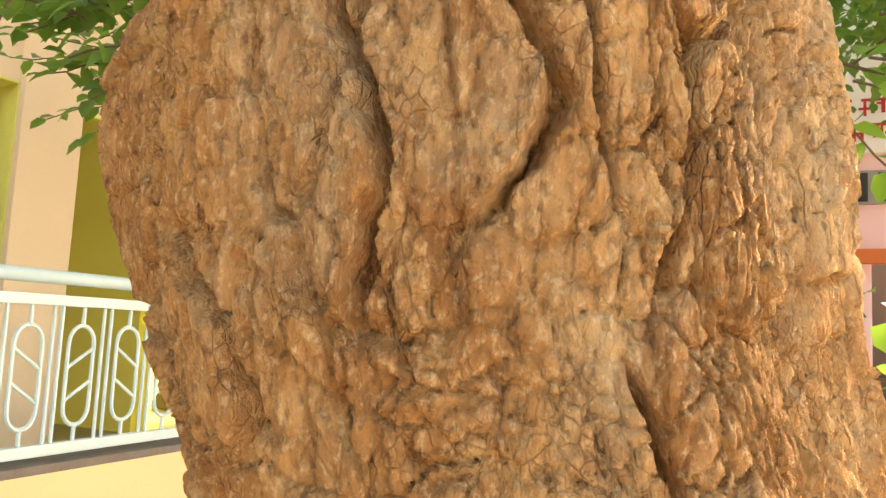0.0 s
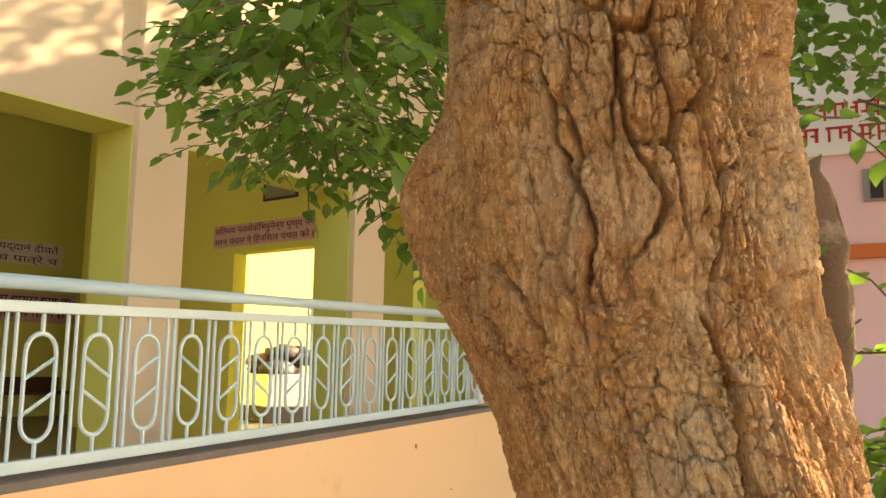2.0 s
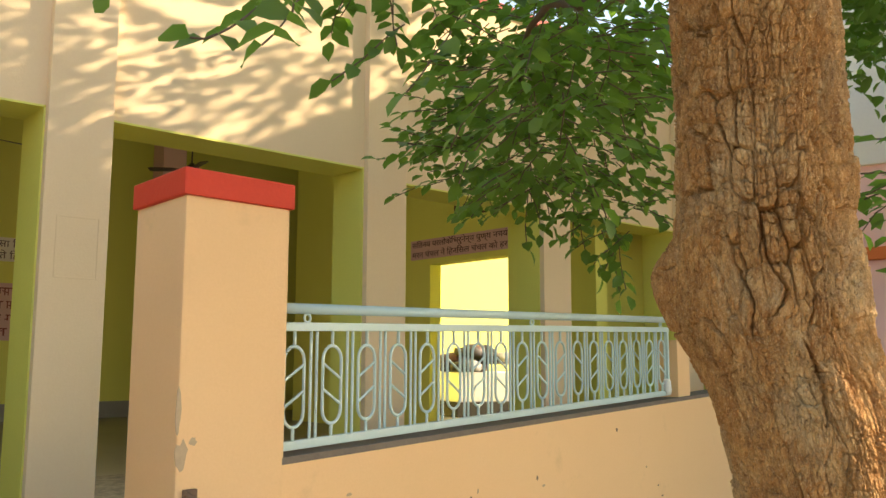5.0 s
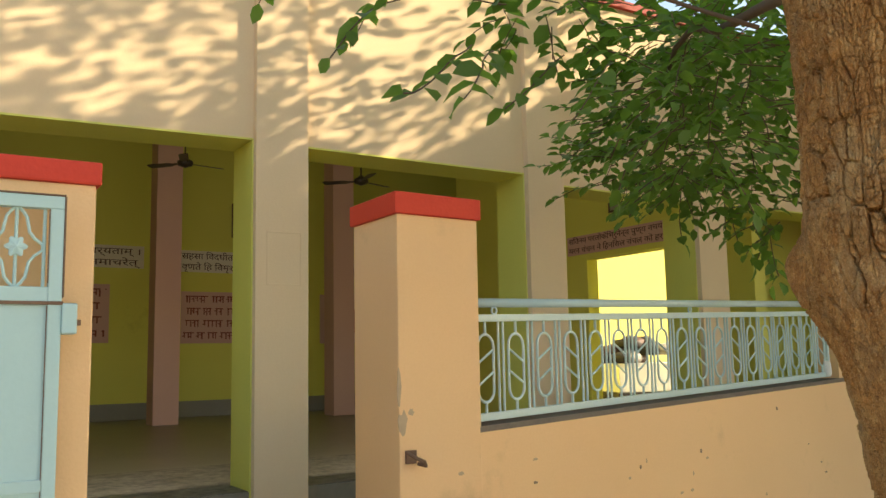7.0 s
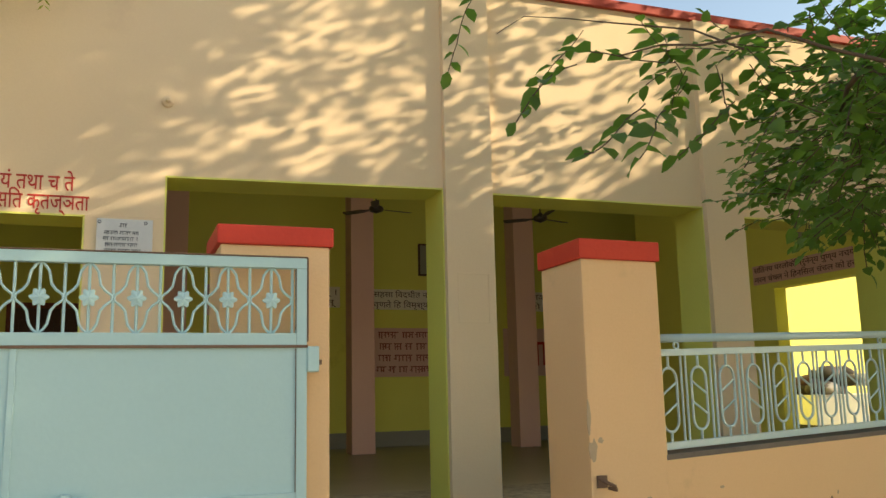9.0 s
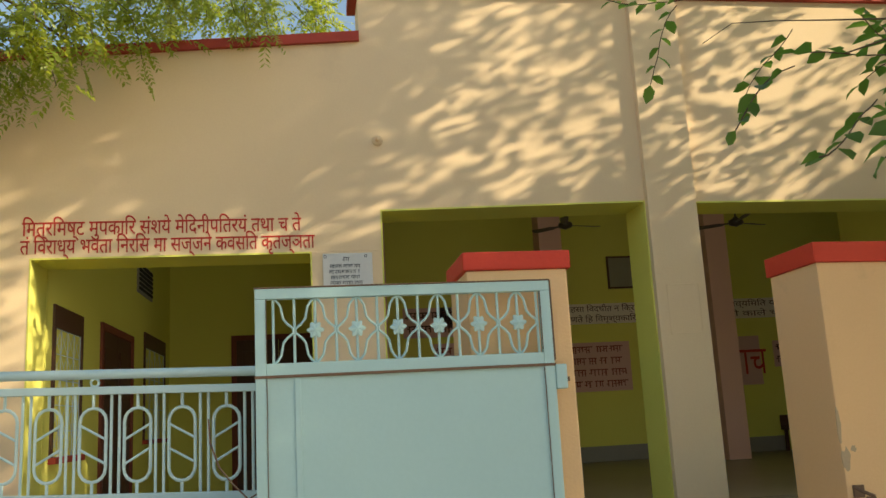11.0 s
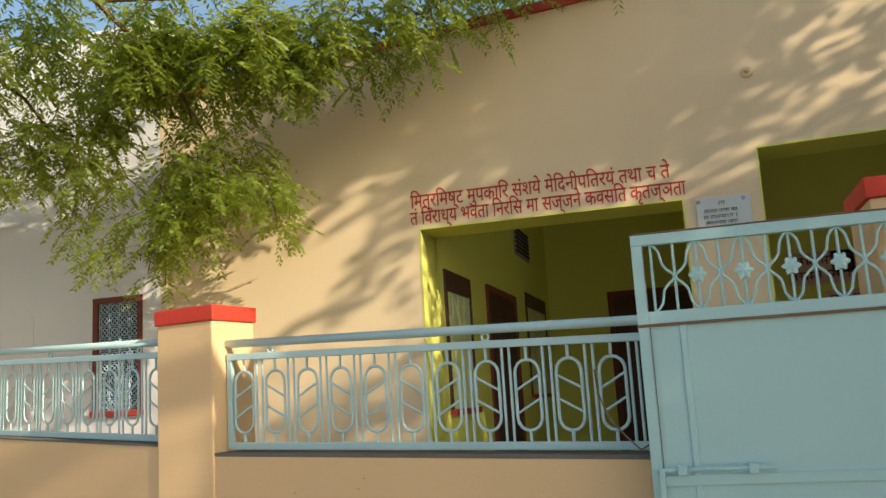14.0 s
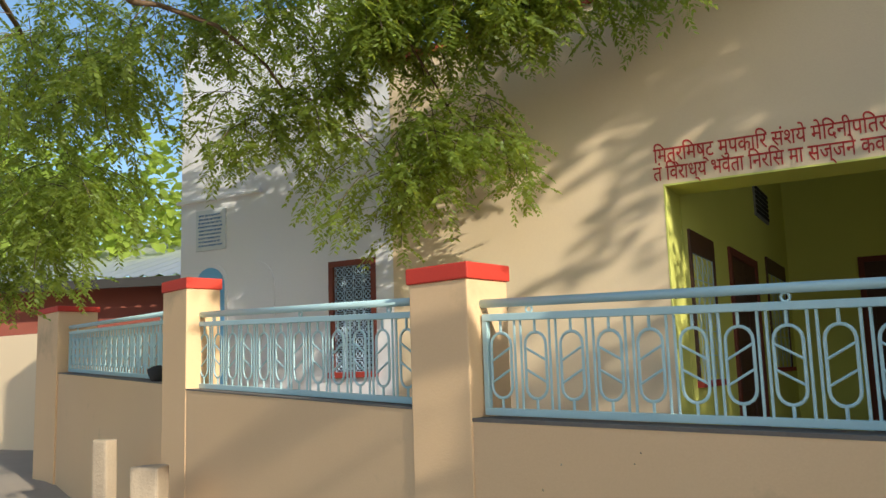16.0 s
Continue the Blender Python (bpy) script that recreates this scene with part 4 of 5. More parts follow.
def build_gate():
    """A sliding sheet-steel gate with an ornamental upper grille, run back along the wall."""
    x0, x1, y = -3.524, -2.248, 1.255
    zt, zm, zb = 2.325, 1.975, 0.42
    g = thing("sliding_gate", "pale blue sheet-steel sliding gate with flower grille, standing open", "gate")
    for name, b in (("top_rail", (x0, x1, zt - 0.045, zt)), ("middle_rail", (x0 + 0.045, x1 - 0.045, zm - 0.02, zm + 0.035)), ("stile", (x0, x0 + 0.045, zb, zt - 0.045)), ("stile", (x1 - 0.045, x1, zb, zt - 0.045)), ("bottom_rail", (x0 + 0.045, x1 - 0.045, zb, zb + 0.06))):
        part(name, slab(b[0], b[1], y - 0.02, y + 0.02, b[2], b[3], 0.004), STEEL, g)
    part("sheet", slab(x0 + 0.04, x1 - 0.04, y - 0.012, y - 0.006, zb + 0.05, zm - 0.015, 0), STEEL, g, "dented pale blue steel sheet")
    part("stiffener", slab(x0 + 0.16, x0 + 0.185, y - 0.02, y - 0.011, zb + 0.06, zm - 0.02, 0.003), STEEL, g)
    part("cross_rail", slab(x0 + 0.045, x1 - 0.045, y - 0.024, y - 0.011, 1.33, 1.37, 0.003), STEEL, g)
    part("edge_strip", slab(x0 - 0.004, x1 + 0.004, y - 0.026, y - 0.02, zm - 0.026, zm - 0.014, 0.002), RUST, g, "rusty weld seam")
    # thin dark strips draw the black shaded gaps between frame and panels
    for za, zc in ((zb, zm - 0.03), (zm + 0.037, zt - 0.047)):
        for xa in (x0 + 0.046, x1 - 0.049):
            part("seam", slab(xa, xa + 0.003, y - 0.0235, y - 0.0195, za + 0.01, zc, 0), RUST, g, "thin rust-brown strip drawing the shaded gap beside the stile")
    part("edge_strip", slab(x0 - 0.003, x1 + 0.003, y - 0.023, y + 0.022, zt + 0.0005, zt + 0.006, 0.001), RUST, g, "thin dark rust-brown top edge")
    part("edge_strip", slab(x1 + 0.0005, x1 + 0.006, y - 0.023, y + 0.022, zm, zt, 0.001), RUST, g, "thin dark rust-brown side edge")
    # grille: pairs of waisted curves, uprights and six-petalled rosettes
    a, b = x0 + 0.075, x1 - 0.06
    lo, hi = zm + 0.035, zt - 0.045
    step = (b - a) / 13
    for i in range(14):
        x = a + i * step
        part("upright", tube(bmesh.new(), [(x, y, lo), (x, y, hi)], 0.006, 6), STEEL, g)
    half = ((0.0, 0.06), (0.05, 0.22), (0.12, 0.36), (0.22, 0.42), (0.31, 0.47), (0.39, 0.66), (0.46, 0.93), (0.5, 0.95))
    for i in range(13):
        path = []
        for f, w in half + tuple((1 - f, w) for f, w in half[-2::-1]):
            x = a + (i + w if i % 2 == 0 else i + 1 - w) * step
            path.append((x, y - 0.002, lo + (hi - lo) * f))
        part("scroll", tube(bmesh.new(), path, 0.0058, 6), STEEL, g)
    mz = (lo + hi) / 2
    for i in (2, 4, 6, 8, 10, 12):
        x = a + i * step
        bm = bmesh.new()
        pts = [(x + (0.031 + 0.006 * math.cos(6 * t)) * math.cos(t), mz + (0.031 + 0.006 * math.cos(6 * t)) * math.sin(t)) for t in np.linspace(0, 2 * math.pi, 36, endpoint=False)]
        f = [bm.verts.new((p, y - 0.014, q)) for p, q in pts]
        k = [bm.verts.new((p, y - 0.004, q)) for p, q in pts]
        c = bm.verts.new((x, y - 0.020, mz))
        for j in range(36):
            bm.faces.new((f[j], f[(j + 1) % 36], c))
            bm.faces.new((f[j], k[j], k[(j + 1) % 36], f[(j + 1) % 36]))
        bm.faces.new(k)
        bmesh.ops.recalc_face_normals(bm, faces=bm.faces)
        part("rosette", bm, STEEL, g)
    part("slide_bolt", tube(bmesh.new(), [(x0 + 0.02, y - 0.038, 1.392), (x0 + 0.46, y - 0.038, 1.392)], 0.008, 8), STEEL, g)
    for xb in (x0 + 0.10, x0 + 0.36):
        part("bolt_bracket", slab(xb, xb + 0.035, y - 0.05, y - 0.012, 1.372, 1.41, 0.003), STEEL, g)
    part("bolt_handle", slab(x0 + 0.03, x0 + 0.05, y - 0.052, y - 0.044, 1.22, 1.40, 0.003), STEEL, g, "pale flat bolt handle")
    lock = part("lock_box", slab(x1, x1 + 0.05, y - 0.03, y + 0.05, 1.85, 1.955, 0.006), STEEL, g)
    part("bolt", slab(x1 + 0.05, x1 + 0.065, y - 0.01, y + 0.012, 1.88, 1.90, 0.002), RUST, lock)
    part("wheel", lathe(bmesh.new(), [(0.05, -0.015), (0.055, -0.012), (0.04, 0), (0.055, 0.012), (0.05, 0.015)], 14), RUST, g).matrix_basis = pose(x0 + 0.2, y, 0.37, 90)
    part("wheel", lathe(bmesh.new(), [(0.05, -0.015), (0.055, -0.012), (0.04, 0), (0.055, 0.012), (0.05, 0.015)], 14), RUST, g).matrix_basis = pose(x1 - 0.2, y, 0.37, 90)


build_gate()
track = tagged(part("gate_track", slab(-3.9, -0.7, 1.19, 1.25, 0.0, 0.316, 0.004), GREY), "concrete kerb with the gate's track", "track")
wire = tube(bmesh.new(), [(-3.50, 1.30, 1.50), (-3.56, 1.28, 1.47), (-3.62, 1.29, 1.53), (-3.68, 1.33, 1.60), (-3.72, 1.36, 1.70), (-3.73, 1.39, 1.80)], 0.004, 5)
tagged(part("wire", wire, RUST), "loose rusty wire tied between gate and railing", "wire")

# stone posts at the foot of the wall
for x, y, w, h, turn, lab in ((-8.55, 2.30, 0.20, 1.16, 25, "squat rough sandstone guard post by the wall"), (-9.55, 2.75, 0.14, 1.30, 10, "thin upright sandstone slab by the wall")):
    bm = slab(-w / 2, w / 2, -w / 2, w / 2, 0.1, h, 0.02)
    bmesh.ops.subdivide_edges(bm, edges=list(bm.edges), cuts=2, use_grid_fill=True)
    for v in bm.verts:
        v.co += 0.012 * noise.noise_vector(v.co * 5)
    ob = part("guard_stone", bm, SANDSTONE)
    ob.matrix_basis = pose(x, y, 0, 0, 0, turn)
    tagged(ob, lab, "stone post", "guard stones")

# rag on the far wall
bm = bmesh.new()
bmesh.ops.create_icosphere(bm, subdivisions=2, radius=0.07)
for v in bm.verts:
    v.co *= 1 + 0.5 * noise.noise(v.co * 22)
ob = part("rag", bm, DARK, smooth=True)
ob.matrix_basis = pose(-9.38, 3.12, 1.80)
tagged(ob, "dark crumpled rag on the far wall beside the railing", "rag")
bm = bmesh.new()
lathe(bm, [(0.03, 0), (0.035, 0.03), (0.03, 0.10), (0.022, 0.12)], 12)
ob = part("white_bottle", bm, WHITE, smooth=True)
ob.matrix_basis = pose(3.70, 2.44, 1.545)
tagged(ob, "small white bottle on the wall at the railing's end", "bottle")

# ---------------------------------------------------------------- trees


def hash2(i, j, k):
    v = np.sin(i * 127.1 + j * 311.7 + k * 74.7) * 43758.5453
    return v - np.floor(v)


def vnoise(x, y, k=0):
    i, j = np.floor(x), np.floor(y)
    f, g = x - i, y - j
    f, g = f * f * (3 - 2 * f), g * g * (3 - 2 * g)
    a, b = hash2(i, j, k), hash2(i + 1, j, k)
    c, d = hash2(i, j + 1, k), hash2(i + 1, j + 1, k)
    return (a * (1 - f) + b * f) * (1 - g) + (c * (1 - f) + d * f) * g - 0.5


def fbm(x, y, k=0, octaves=4):
    t, w = np.zeros_like(x), 1.0
    for o in range(octaves):
        t += w * vnoise(x * 2 ** o, y * 2 ** o, k + 7 * o)
        w *= 0.5
    return t


def cells(x, y, k=0, block=True):
    """Distance to the nearest border of jittered cells, and a random number a cell."""
    i, j = np.floor(x), np.floor(y)
    d1, d2, who = np.full(x.shape, 9.0), np.full(x.shape, 9.0), np.zeros(x.shape)
    for a in (-1, 0, 1):
        for b in (-1, 0, 1):
            ci, cj = i + a, j + b
            px, py = ci + 0.15 + 0.7 * hash2(ci, cj, k), cj + 0.15 + 0.7 * hash2(ci, cj, k + 3)
            d = 0.55 * np.hypot(px - x, py - y) + 0.45 * np.maximum(np.abs(px - x), np.abs(py - y)) if block else np.hypot(px - x, py - y)
            near = d < d1
            d2 = np.where(near, d1, np.minimum(d2, d))
            who = np.where(near, hash2(ci, cj, k + 5), who)
            d1 = np.where(near, d, d1)
    return d2 - d1, who


def step01(x, a, b):
    t = np.clip((x - a) / (b - a), 0, 1)
    return t * t * (3 - 2 * t)


def bark(u, z, calm):
    """Relief of flat scaly plates: a few long gaping fissures, block cracks across the plates, fine crazing. u: metres round, z: metres up."""
    _, j1 = cells(u / 0.0065, z / 0.0085, 21)
    _, j2 = cells(u / 0.0075 + 3.3, z / 0.0065, 22)
    wu = u + 0.020 * fbm(u * 11, z * 5, 1) + 0.0020 * (j1 - 0.5)
    wz = z + 0.030 * fbm(u * 9, z * 8, 3) + 0.0026 * (j2 - 0.5)
    e1, w1 = cells(wu / 0.048, wz / 0.135, 11)
    e2, w2 = cells(wu / 0.024, wz / 0.034, 12)
    e3, w3 = cells(wu / 0.0115, wz / 0.0145, 13)
    e4, w4 = cells(wu / 0.020, wz / 0.075, 14)
    gape = np.clip(0.42 + 2.0 * fbm(u * 7, z * 4, 5), 0, 1)
    blocky = np.clip(0.50 + 1.9 * fbm(u * 9, z * 8, 6), 0.28, 1)
    blocky = np.clip(blocky + 0.45 * step01(z, 2.0, 2.2), 0, 1)
    strips = np.clip(0.40 + 2.0 * fbm(u * 6 + 9, z * 3, 7), 0.22, 1)
    live = 1 - 0.8 * calm

    def groove(e, w):
        return -np.clip(1 - e / w, 0, 1) ** 0.8

    d = (0.004 + 0.028 * gape ** 2) * groove(e1, 0.05 + 0.09 * gape) * live + 0.012 * (w1 - 0.5) * live
    d += 0.014 * strips * groove(e4, 0.10) * live + 0.003 * strips * (w4 - 0.5) * live
    d += (0.0012 + 0.0095 * blocky) * groove(e2, 0.085) * live + 0.004 * blocky * (w2 - 0.5) * live
    d += (0.0003 + 0.0032 * blocky) * groove(e3, 0.15) + 0.0006 * (w3 - 0.5)
    level = 3.0 * fbm(wu * 14, wz * 8, 8, 5)
    flake = np.floor(level) + step01(level - np.floor(level), 0.95, 1.0)
    d += 0.0050 * flake * live + 0.0055 * fbm(u * 18, z * 12, 9, 4) + 0.0022 * fbm(u * 190, z * 80, 10, 2)
    return d


# long gaping fissures on the side that faces the street: angle round the trunk and height
FISSURES = [
    ((228, 2.14), (227, 2.02), (232, 1.95), (226, 1.87)),
    ((205, 2.12), (208, 2.02), (215, 1.95), (204, 1.89)),
    ((148, 1.90), (155, 1.83), (163, 1.77)),
    ((161, 1.91), (176, 1.86), (175, 1.79)),
    ((184, 2.10), (188, 2.01), (196, 1.93), (191, 1.85)),
    ((219, 1.85), (222, 1.77), (216, 1.66)),
    ((241, 2.06), (244, 1.93), (238, 1.80)),
]


def fissures(u, z):
    """Relief of the long fissures: a ragged cut with a raised lip on one side."""
    wu = u + 0.010 * fbm(u * 45, z * 45, 31)
    wz = z + 0.010 * fbm(u * 45, z * 45, 32)
    d = np.zeros_like(u)
    for line in FISSURES:
        best, side = np.full(u.shape, 9.0), np.zeros_like(u)
        for (a0, z0), (a1, z1) in zip(line, line[1:]):
            ax, bx = radians(a0) * 0.215, radians(a1) * 0.215
            dx, dz = bx - ax, z1 - z0
            f = np.clip(((wu - ax) * dx + (wz - z0) * dz) / (dx * dx + dz * dz), 0, 1)
            px, pz = wu - ax - f * dx, wz - z0 - f * dz
            near = np.hypot(px, pz)
            side = np.where(near < best, px * dz - pz * dx, side)
            best = np.minimum(best, near)
        ends = step01(z, line[-1][1] - 0.01, line[-1][1] + 0.03) * (1 - step01(z, line[0][1] - 0.03, line[0][1] + 0.01))
        d += ends * (-0.024 * np.clip(1 - best / 0.0055, 0, 1) ** 0.7 + 0.010 * np.exp(-best / 0.022) * (side > 0))
    return d


TRUNK = (-0.252, -0.49)


def trunk_at(z, th):
    """Centre line and radius of the leaning trunk, with its burl and buttress lobes."""
    z = z + 0.035
    lean = np.interp(z, [0.0, 1.2, 1.5, 1.72, 1.9, 2.2, 2.6, 3.2, 4.2], [0.20, 0.15, 0.118, 0.068, 0.016, -0.008, -0.004, -0.03, -0.10])
    rad = np.interp(z, [0.0, 0.4, 1.0, 1.5, 1.8, 2.1, 2.6, 3.2, 4.2], [0.36, 0.29, 0.222, 0.203, 0.203, 0.208, 0.203, 0.20, 0.19])
    burl = np.angle(np.exp(1j * (th - radians(109))))
    up = np.where(z > 2.04, np.exp(-((z - 2.04) / 0.085) ** 2), np.exp(-((z - 2.04) / 0.20) ** 2))
    rad = rad + 0.092 * up * np.exp(-(burl / 0.34) ** 2)
    rad = rad * (1 + 0.04 * np.cos(2 * (th - radians(185)))) * 1.01
    # one side is flattened to a facet so that it catches the raking sun
    flat = np.abs(np.angle(np.exp(1j * (th - radians(262)))))
    plane = 0.885 * rad / np.maximum(np.cos(flat), 0.3)
    rad = rad - np.log1p(np.exp((rad - plane) / 0.006)) * 0.006
    rad = rad * (1 + 0.035 * np.sin(3 * th + 2.2 * z) + 0.02 * np.sin(5 * th - 3.1 * z))
    return TRUNK[0] + 0.45 * lean, TRUNK[1] - 0.89 * lean, rad


def build_main_tree():
    tree = thing("street_tree", "large street tree with deeply fissured orange-brown bark and broad leaves", "tree")
    zs = np.concatenate((np.arange(0.1, 1.35, 0.012), np.arange(1.35, 2.75, 0.0019), np.arange(2.75, 4.2, 0.006)))
    # fine columns on the side that faces the street, coarse behind
    th = np.concatenate((np.radians(np.arange(100, 330, 0.33)), np.radians(np.arange(330, 460, 1.3))))
    T, Z = np.meshgrid(th, zs)
    cx, cy, R = trunk_at(Z, T)
    U = T * 0.215
    face = np.angle(np.exp(1j * (T - radians(212))))
    calm = np.exp(-(face / 0.30) ** 2) * np.exp(-((Z - 1.83) / 0.075) ** 2) + 0.7 * np.exp(-((face + 0.3) / 0.3) ** 2) * np.exp(-((Z - 1.96) / 0.06) ** 2)
    D = bark(U, Z, np.clip(calm, 0, 1))
    D = D + fissures(U, Z)
    X, Y = cx + (R + D) * np.cos(T), cy + (R + D) * np.sin(T)
    rows, cols = T.shape
    a = np.arange(rows * cols).reshape(rows, cols)
    b = np.roll(a, -1, axis=1)
    quads = np.stack((a[:-1], b[:-1], b[1:], a[1:]), -1).reshape(-1, 4)
    raw_mesh("trunk", np.stack((X, Y, Z), -1).reshape(-1, 3), quads, BARK, tree, "thick trunk with burl and scaly bark plates")
    return tree


def limb(bm, path, r0, r1, sides=9):
    k = len(path)
    tube(bm, path, [r0 + (r1 - r0) * i / (k - 1) for i in range(k)], sides)


def curve_between(a, b, sag, k=7, seed=0):
    rnd = random.Random(seed)
    a, b = Vector(a), Vector(b)
    out = []
    for i in range(k):
        f = i / (k - 1)
        p = a.lerp(b, f)
        p.z += sag * 4 * f * (1 - f)
        if 0 < i < k - 1:
            p += Vector((rnd.uniform(-1, 1), rnd.uniform(-1, 1), rnd.uniform(-1, 1))) * (b - a).length * 0.035
        out.append(p)
    return out


class Leaves:
    """Gathers leaves as arrays: each a folded, pointed blade of eight corners."""
    SHAPE = np.array([(0, 0, 0), (0.30, 0.36, 0.10), (0.68, 0.34, 0.06), (1.0, 0, -0.10), (0.68, -0.34, 0.06), (0.30, -0.36, 0.10), (0.30, 0, 0.02), (0.68, 0, 0.0)])
    FACES = np.array([(0, 6, 1, 1), (6, 7, 2, 1), (7, 3, 2, 2), (0, 5, 6, 6), (6, 5, 4, 7), (7, 4, 3, 3)])

    def __init__(self, seed):
        self.r, self.at, self.way, self.up, self.size = np.random.RandomState(seed), [], [], [], []

    def add(self, at, way, up, size):
        self.at.append(at), self.way.append(way), self.up.append(up), self.size.append(size)

    def twig(self, start, way, count, gap, size, droop=0.5):
        """Alternate leaves along a drooping twig. Returns its path."""
        p, d = np.array(start, float), np.array(way, float)
        d /= np.linalg.norm(d)
        path = [tuple(p)]
        for i in range(count):
            d = d + self.r.normal(0, 0.12, 3) + np.array((0, 0, -droop * gap))
            d /= np.linalg.norm(d)
            p = p + d * gap
            path.append(tuple(p))
            s = np.cross(d, (0, 0, 1.0))
            s /= np.linalg.norm(s) + 1e-6
            side = 1 if i % 2 else -1
            w = d * 0.55 + s * side * 0.8 + np.array((0, 0, -0.18)) + self.r.normal(0, 0.18, 3)
            if i == count - 1:
                w = d + self.r.normal(0, 0.1, 3)
            up = np.array((0, 0, 1.0)) + self.r.normal(0, 0.35, 3)
            self.add(p, w, up, size * self.r.uniform(0.75, 1.2))
        return path

    def build(self, name, mat, parent, label="", width=0.80):
        at, way, up, size = (np.array(v, float) for v in (self.at, self.way, self.up, self.size))
        way /= np.linalg.norm(way, axis=1)[:, None]
        s = np.cross(up, way)
        s /= np.linalg.norm(s, axis=1)[:, None] + 1e-9
        n = np.cross(way, s)
        sh = self.SHAPE * np.array((1, width, 1))
        v = at[:, None] + size[:, None, None] * (sh[None, :, :1] * way[:, None] + sh[None, :, 1:2] * s[:, None] + sh[None, :, 2:] * n[:, None])
        base = (np.arange(len(at)) * 8)[:, None]
        tri = np.array([(0, 6, 1), (6, 2, 1), (6, 7, 2), (7, 3, 2), (0, 5, 6), (6, 5, 4), (6, 4, 7), (7, 4, 3)])
        faces = (base[:, :, None] + tri[None]).reshape(-1, 3)
        return raw_mesh(name, v.reshape(-1, 3), faces, mat, parent, label)


main_tree = build_main_tree()
# limbs above the trunk and the boughs that hang over the wall
TOP = (-0.32, -0.40, 4.10)
for k, (end, r) in enumerate((((3.0, 0.9, 6.8), 0.11), ((0.2, 1.2, 6.3), 0.10), ((1.6, -3.0, 6.4), 0.10), ((4.6, -1.4, 6.0), 0.08))):
    bm = bmesh.new()
    limb(bm, curve_between(TOP, end, 0.3, 8, k), r, 0.03)
    part("limb", bm, BARK, main_tree, smooth=True)
BOUGHS = [((-0.1, -0.25, 2.95), (1.0, 1.5, 3.3), 0.032), ((1.0, 1.5, 3.3), (2.5, 2.9, 3.6), 0.02), ((0.3, 0.3, 3.1), (-0.75, 1.1, 3.35), 0.011), ((-0.3, 0.75, 3.3), (-0.9, 2.2, 3.9), 0.006)]
for k, (a, b, r) in enumerate(BOUGHS):
    bm = bmesh.new()
    limb(bm, curve_between(a, b, 0.12, 7, 20 + k), r, r * 0.35, 7)
    part("bough", bm, TWIG, main_tree, smooth=True)


def mass(leaves, twigs, bm, centre, radii, count, size, n=8, seed=1, gap=0.055, out=1.0):
    """Twigs scattered in a flattened cloud, pointing outward and down."""
    r = np.random.RandomState(seed)
    for _ in range(count):
        q = r.normal(0, 1, 3)
        q = q / np.linalg.norm(q) * r.uniform(0.35, 1.0) ** 0.6
        p = np.array(centre) + q * np.array(radii)
        w = (q * out + r.normal(0, 0.5, 3)) * np.array((1, 1, 0.35)) + np.array((0, 0, -0.12))
        path = leaves.twig(p, w, r.randint(n - 3, n + 2), gap, size)
        if bm is not None:
            tube(bm, path[::2] if len(path) > 4 else path, 0.0035, 4, caps=False)


L1 = Leaves(3)
bm = bmesh.new()
mass(L1, None, bm, (1.65, 1.85, 3.12), (0.68, 0.50, 0.34), 78, 0.10, seed=1, gap=0.05)
mass(L1, None, bm, (1.25, 1.72, 2.90), (0.38, 0.30, 0.10), 18, 0.10, seed=5, gap=0.05)
mass(L1, None, bm, (2.15, 1.72, 2.70), (0.24, 0.2, 0.13), 18, 0.10, seed=6, gap=0.05)
mass(L1, None, bm, (1.75, 1.7, 3.65), (0.72, 0.6, 0.32), 55, 0.11, seed=2)
mass(L1, None, bm, (2.6, 3.2, 3.5), (0.7, 0.6, 0.40), 70, 0.11, seed=3)
mass(L1, None, bm, (0.75, 0.95, 3.15), (0.40, 0.35, 0.40), 60, 0.10, seed=4)
mass(L1, None, bm, (1.25, 1.75, 3.85), (0.85, 0.45, 0.22), 44, 0.11, seed=14)
mass(L1, None, bm, (2.35, 1.9, 3.95), (0.75, 0.5, 0.30), 48, 0.11, seed=15)
mass(L1, None, bm, (0.35, 1.75, 3.72), (0.45, 0.35, 0.12), 12, 0.12, seed=16)
# long twigs with large leaves that hang into the entrance
for a, w, n in (((-0.62, 1.10, 3.12), (-0.62, -0.32, -0.55), 9), ((-0.70, 1.60, 3.50), (-0.8, 0.25, -0.25), 8), ((-0.72, 0.80, 2.98), (-0.7, -0.55, -0.42), 8), ((-0.05, 0.85, 3.05), (-0.6, -0.1, -0.7), 6), ((0.25, 1.5, 3.35), (-0.5, 0.3, -0.35), 7), ((-0.35, 1.2, 3.40), (-0.5, 0.1, -0.1), 8), ((1.05, 1.4, 2.85), (-0.55, 0.3, -0.22), 7), ((-0.85, 2.6, 4.35), (-0.4, 0.9, -0.1), 9), ((-0.6, 3.0, 4.6), (-0.6, 0.5, -0.1), 9), ((-0.3, 2.2, 4.0), (-0.4, 0.5, -0.4), 8)):
    tube(bm, L1.twig(a, w, n, 0.065, 0.125), 0.004, 4, caps=False)
tagged(part("twigwork", bm, TWIG, main_tree), kind="stuff")
L1.build("foliage", LEAF, main_tree, "glossy broad green leaves on drooping twigs")
# high crown, out of view, laid out so that its shade falls on the walls
L2 = Leaves(4)
WAY = np.array(SUN)
